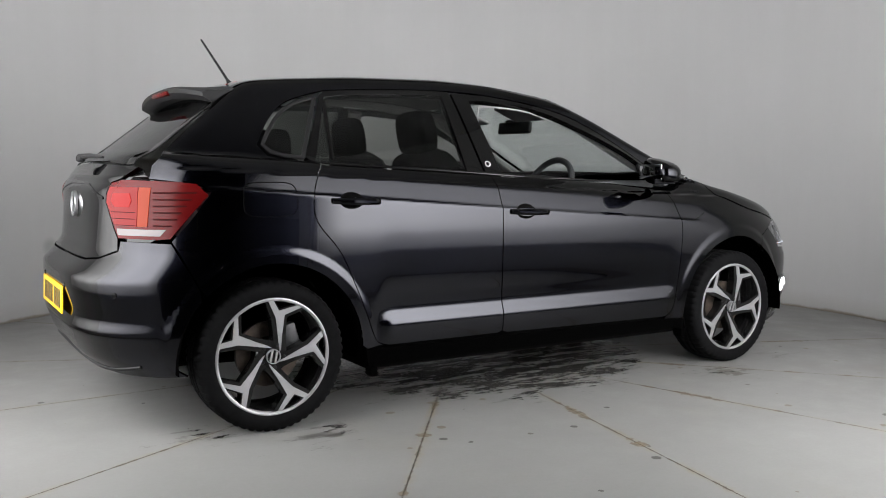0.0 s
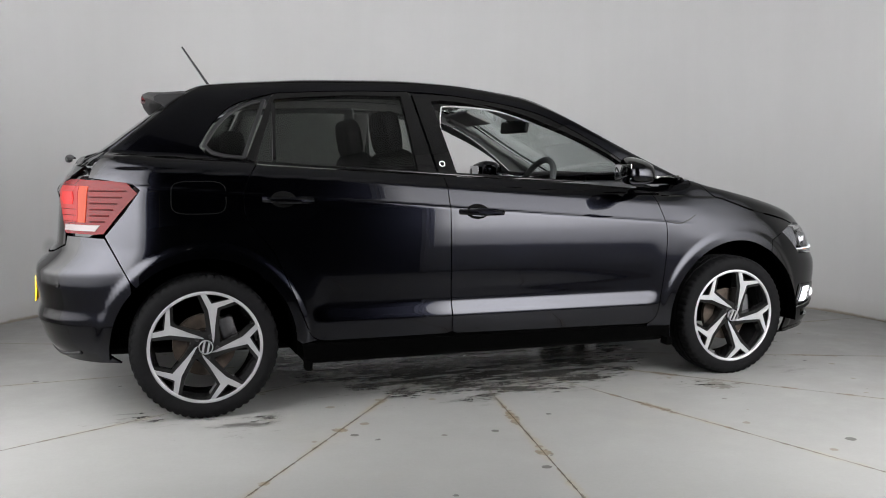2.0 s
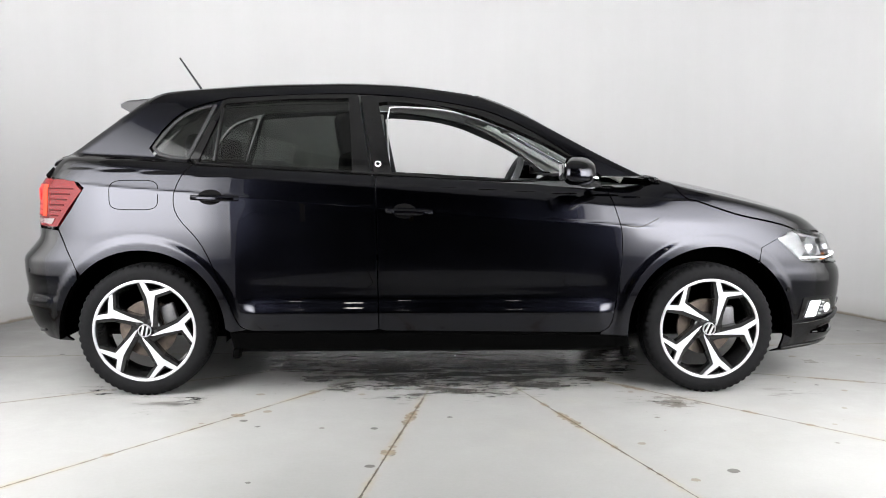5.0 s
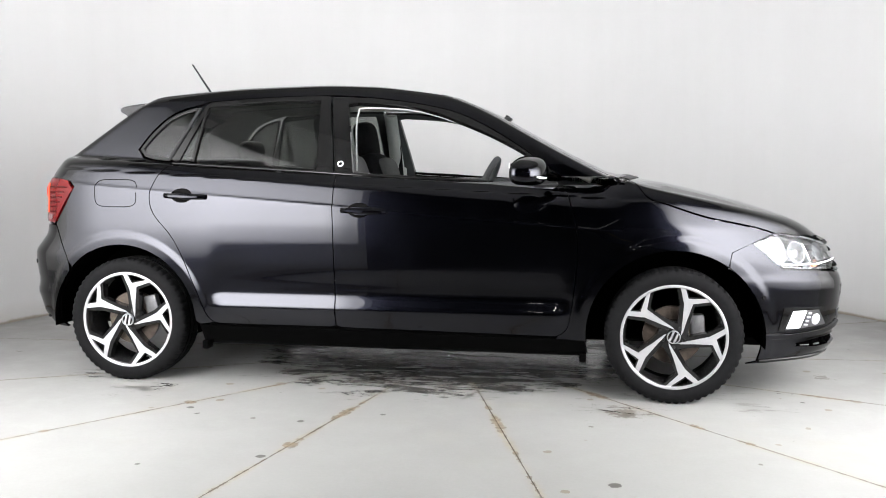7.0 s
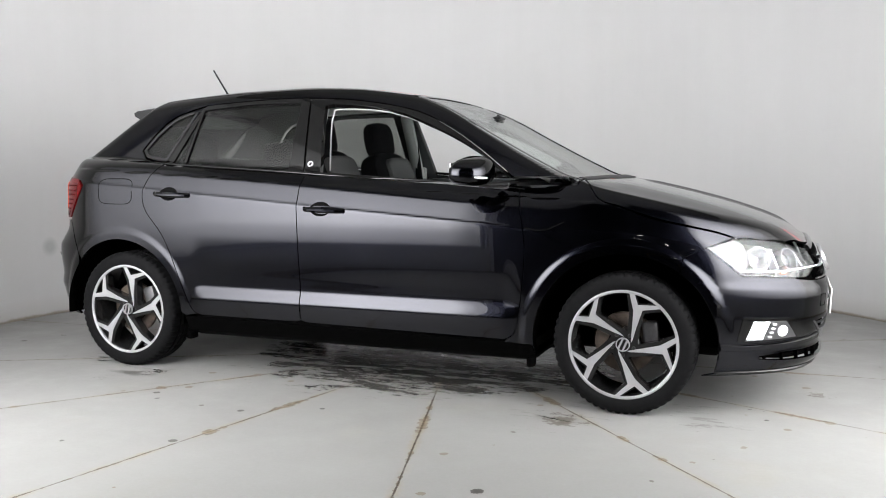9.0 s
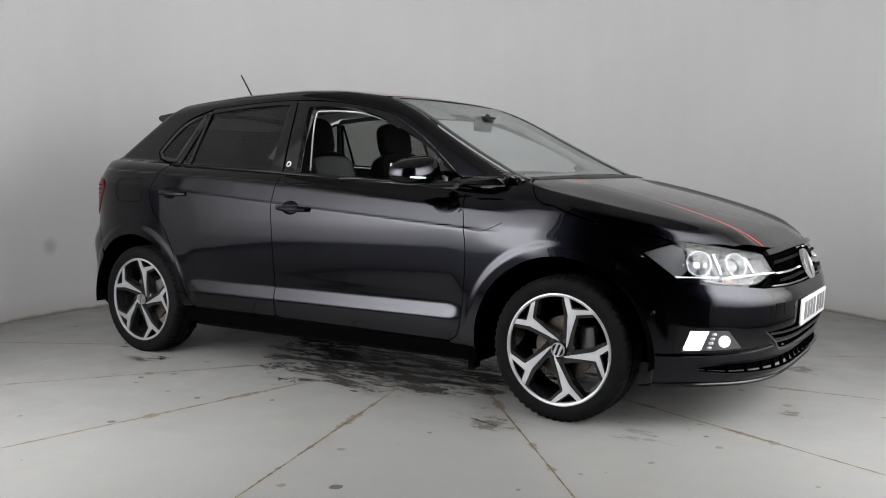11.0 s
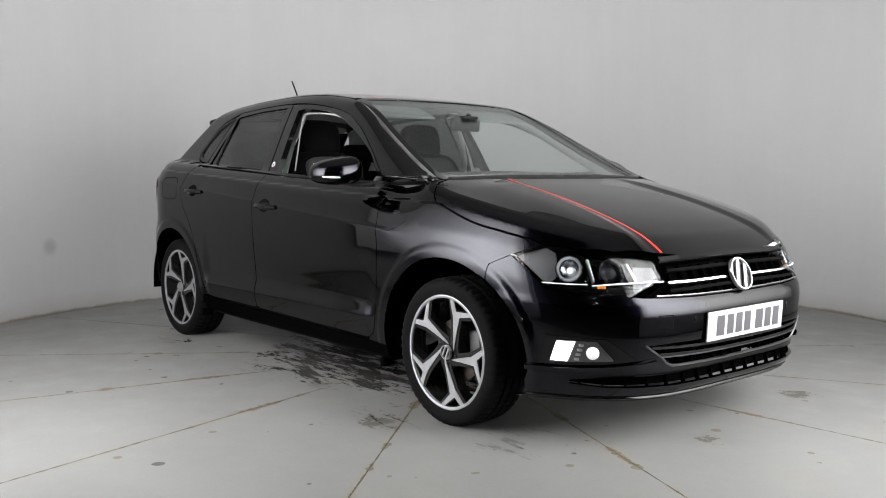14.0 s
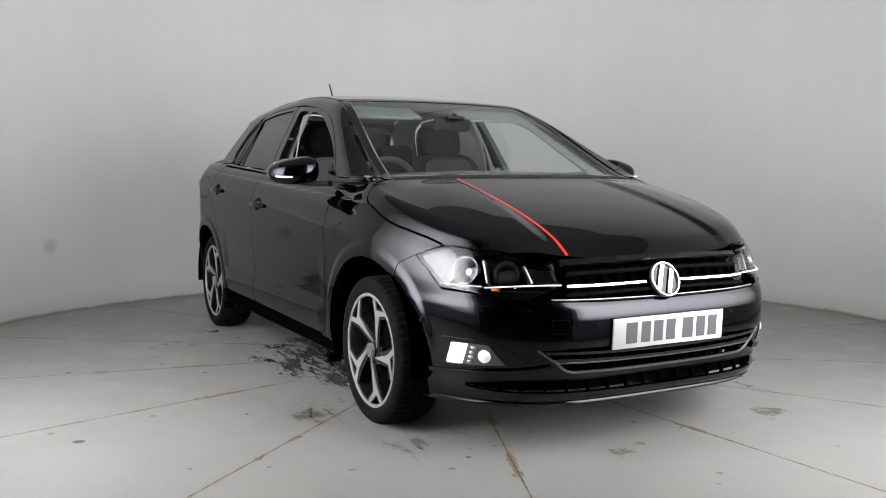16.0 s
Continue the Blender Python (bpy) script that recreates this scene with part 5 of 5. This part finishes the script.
def seat(x, y, width):
    tilt = pose(0, 0, 0, 0, -18, 0)
    bm = bmesh.new()
    rounded(bm, x + 0.12, y, 0.50, 0.27, width, 0.09, 0.45)
    part("seat_cushion", bm, FABRIC, cabin)
    bm = bmesh.new()
    rounded(bm, x - 0.20, y, 0.79, 0.085, width, 0.33, 0.45, tilt)
    part("seat_back", bm, FABRIC, cabin)
    bm = bmesh.new()
    rounded(bm, x - 0.185, y, 0.985, 0.05, width * 0.62, 0.10, 0.5, tilt)
    part("seat_back_panel", bm, FABRIC_GREY, cabin, "grey fabric shoulder panel")
    bm = bmesh.new()
    rounded(bm, x - 0.315, y, 1.185, 0.055, 0.135, 0.105, 0.55, pose(0, 0, 0, 0, -10, 0))
    part("headrest", bm, FABRIC, cabin)
    for dy in (-0.055, 0.055):
        bm = bmesh.new()
        tube(bm, [(x - 0.275, y + dy, 1.03), (x - 0.305, y + dy, 1.14)], 0.006, 8)
        part("headrest_post", bm, CHROME, cabin, "chrome headrest post")


for y in (-0.37, 0.37):
    seat(-0.235, y, 0.25)
bm = bmesh.new()
rounded(bm, -0.85, 0, 0.52, 0.26, 0.64, 0.09, 0.35)
part("rear_bench", bm, FABRIC, cabin)
bm = bmesh.new()
rounded(bm, -1.17, 0, 0.78, 0.085, 0.64, 0.30, 0.35, pose(0, 0, 0, 0, -20, 0))
part("rear_bench_back", bm, FABRIC, cabin)
for y in (-0.40, 0.40):
    bm = bmesh.new()
    rounded(bm, -1.27, y, 1.11, 0.05, 0.13, 0.075, 0.55)
    part("rear_headrest", bm, FABRIC, cabin)
# dashboard, wheel, console
bm = bmesh.new()
prev = None
for y in np.linspace(-0.70, 0.70, 15):
    hump = 0.022 * math.exp(-((y + 0.37) / 0.2) ** 2)
    pr = [(0.92, 0.945), (0.80, 0.948), (0.62, 0.945 + hump), (0.50, 0.925 + hump), (0.455, 0.89), (0.46, 0.80), (0.50, 0.62), (0.52, 0.45), (0.70, 0.45), (0.71, 0.72), (0.92, 0.76)]
    ring = [bm.verts.new((x, y, z)) for x, z in pr]
    if prev:
        for j in range(11):
            bm.faces.new((prev[j], prev[(j + 1) % 11], ring[(j + 1) % 11], ring[j]))
    else:
        bm.faces.new(ring)
    prev = ring
bm.faces.new(prev[::-1])
bmesh.ops.recalc_face_normals(bm, faces=bm.faces)
part("dashboard", bm, DASH, cabin)
bm = bmesh.new()
box(bm, 0.445, 0.458, -0.10, 0.62, 0.80, 0.87, 0.004)
part("dash_trim", bm, simple("dark_red_trim", (0.16, 0.012, 0.012), 0.35), cabin, "dark red dash insert")
wm = Matrix.Translation((0.225, -0.37, 0.90)) @ pose(0, 0, 0, 0, -66, 0)
bm = bmesh.new()
lathe(bm, [(0.182 + 0.016 * math.cos(a), 0.016 * math.sin(a)) for a in np.linspace(0, 2 * math.pi, 11)[:-1]], 48, "Z", closed=True)
bmesh.ops.transform(bm, matrix=wm, verts=bm.verts)
sw = part("steering_wheel", bm, DASH, cabin, "black leather steering wheel")
bm = bmesh.new()
rounded(bm, 0, 0, 0, 0.07, 0.075, 0.025, 0.6)
for a in (90, -90, 180):
    tube(bm, [(0, 0, 0), (0.18 * math.cos(radians(a)), 0.18 * math.sin(radians(a)), 0)], 0.018, 8, flat=0.5)
bmesh.ops.transform(bm, matrix=wm, verts=bm.verts)
part("wheel_boss", bm, DASH, sw)
bm = bmesh.new()
tube(bm, [(0.225, -0.37, 0.90), (0.50, -0.37, 0.80)], 0.035, 12)
part("steering_column", bm, DASH, cabin)
# interior mirror, visors, console
bm = bmesh.new()
box(bm, -0.012, 0.014, -0.12, 0.12, -0.034, 0.034, 0.013, Matrix.Translation((0.285, 0.0, 1.247)) @ pose(0, 0, 0, 0, 8, 12), seg=3)
im = part("interior_mirror", bm, PLASTIC, cabin)
bm = bmesh.new()
tube(bm, [(0.295, 0, 1.26), (0.315, 0, 1.300)], 0.012, 8)
box(bm, 0.255, 0.335, -0.05, 0.05, 1.275, 1.29, 0.006)
part("mirror_stalk", bm, PLASTIC, im)
for y in (-0.33, 0.33):
    bm = bmesh.new()
    box(bm, -0.08, 0.08, -0.20, 0.20, -0.008, 0.008, 0.006, Matrix.Translation((0.13, y, 1.305)) @ pose(0, 0, 0, 0, 22, 0))
    part("sun_visor", bm, LINING, cabin, "pale grey sun visor")
# belts on the pillars, inner pillars, door cards
for s in (-1, 1):
    bm = bmesh.new()
    box(bm, -0.47, -0.38, s * 0.70 - 0.02, s * 0.70 + 0.02, 0.55, 1.03, 0.012)
    tube(bm, [(-0.425, s * 0.680, 0.98), (-0.435, s * 0.615, 1.15), (-0.44, s * 0.520, 1.335)], [0.045, 0.042, 0.04], 10, flat=0.5)
    part("inner_pillar", bm, LINING, cabin, "pale grey pillar lining")
    bm = bmesh.new()
    tube(bm, [(-0.415, s * 0.600, 1.17), (-0.41, s * 0.665, 0.95), (-0.40, s * 0.72, 0.6)], 0.022, 8, flat=0.2)
    part("seat_belt", bm, FABRIC, cabin)
    bm = bmesh.new()
    tube(bm, [(q[0] - 0.02, -s * (q[1] + 0.045), q[2] - 0.042) for q in ep[24:42:4]], [0.026, 0.024, 0.024, 0.026, 0.03], 10, flat=0.8)
    part("front_pillar_lining", bm, LINING, cabin, "pale grey pillar lining")
    for x0, x1 in ((-0.36, 0.60), (-0.98, -0.44)):
        bm = bmesh.new()
        box(bm, x0, x1, s * 0.735 - 0.03, s * 0.735 + 0.03, 0.33, 0.965, 0.02)
        part("door_card", bm, DASH, cabin)
    if s > 0:
        continue
    bm = bmesh.new()
    tube(bm, curve([(-0.34, s * 0.640, 1.01), (-0.352, s * 0.600, 1.20), (-0.345, s * 0.585, 1.28), (-0.31, s * 0.578, 1.306), (-0.05, s * 0.575, 1.288), (0.2, s * 0.58, 1.21)], 5), 0.004, 8)
    part("door_seal", bm, LINING, cabin, "pale door seal")
bm = bmesh.new()
box(bm, -0.6, 0.5, -0.12, 0.12, 0.30, 0.62, 0.04)
part("centre_console", bm, DASH, cabin)
bm = bmesh.new()
box(bm, -1.86, -1.25, -0.50, 0.50, 0.86, 0.90, 0.015)
part("parcel_shelf", bm, DASH, cabin)


# ---- turntable of fourteen concrete wedges ----
turntable = tagged(new("turntable"), "round concrete turntable floor, rust-stained along its joints", "floor", kind="structure")
bm = bmesh.new()
gapw = 0.0008
step = 2 * math.pi / JOINTS
outer = []
for i in range(13):
    a = -step / 2 + step * i / 12
    outer.append((3.07 * math.cos(a * (1 - 2 * gapw / (3.07 * step))), 3.07 * math.sin(a * (1 - 2 * gapw / (3.07 * step)))))
r0 = 0.05
pts = [(r0, -r0 * math.tan(step / 2) + gapw), *outer, (r0, r0 * math.tan(step / 2) - gapw)]
top = [bm.verts.new((x, y, 0)) for x, y in pts]
bot = [bm.verts.new((x, y, -0.02)) for x, y in pts]
bm.faces.new(top)
for i in range(len(pts)):
    bm.faces.new((top[i - 1], bot[i - 1], bot[i], top[i]))
bmesh.ops.recalc_face_normals(bm, faces=bm.faces)
for i in range(JOINTS):
    b2 = bm.copy()
    bmesh.ops.rotate(b2, cent=(0, 0, 0), matrix=Matrix.Rotation(radians(JOINT0) + step * (i + 0.5), 3, "Z"), verts=b2.verts)
    part("concrete_wedge", b2, CONCRETE, turntable, smooth=False)
bm.free()
bm = bmesh.new()
bmesh.ops.create_circle(bm, cap_ends=True, radius=3.06, segments=96)
bmesh.ops.translate(bm, vec=(0, 0, -0.004), verts=bm.verts)
part("joint_bed", bm, simple("joint_dirt", (0.060, 0.046, 0.032), 0.9, grain=0.4, scale=30), turntable, smooth=False)


def motions():
    rows = [(t, pose(0.005, 0, 0, 0, 0, 31.841 - 5.8026 * t)) for t in (0, 4, 8, 12, 16)]
    walk(turntable, rows)
    walk(car, [(t, m @ Matrix.Translation((-0.002, -0.174, 0))) for t, m in rows])


motions()
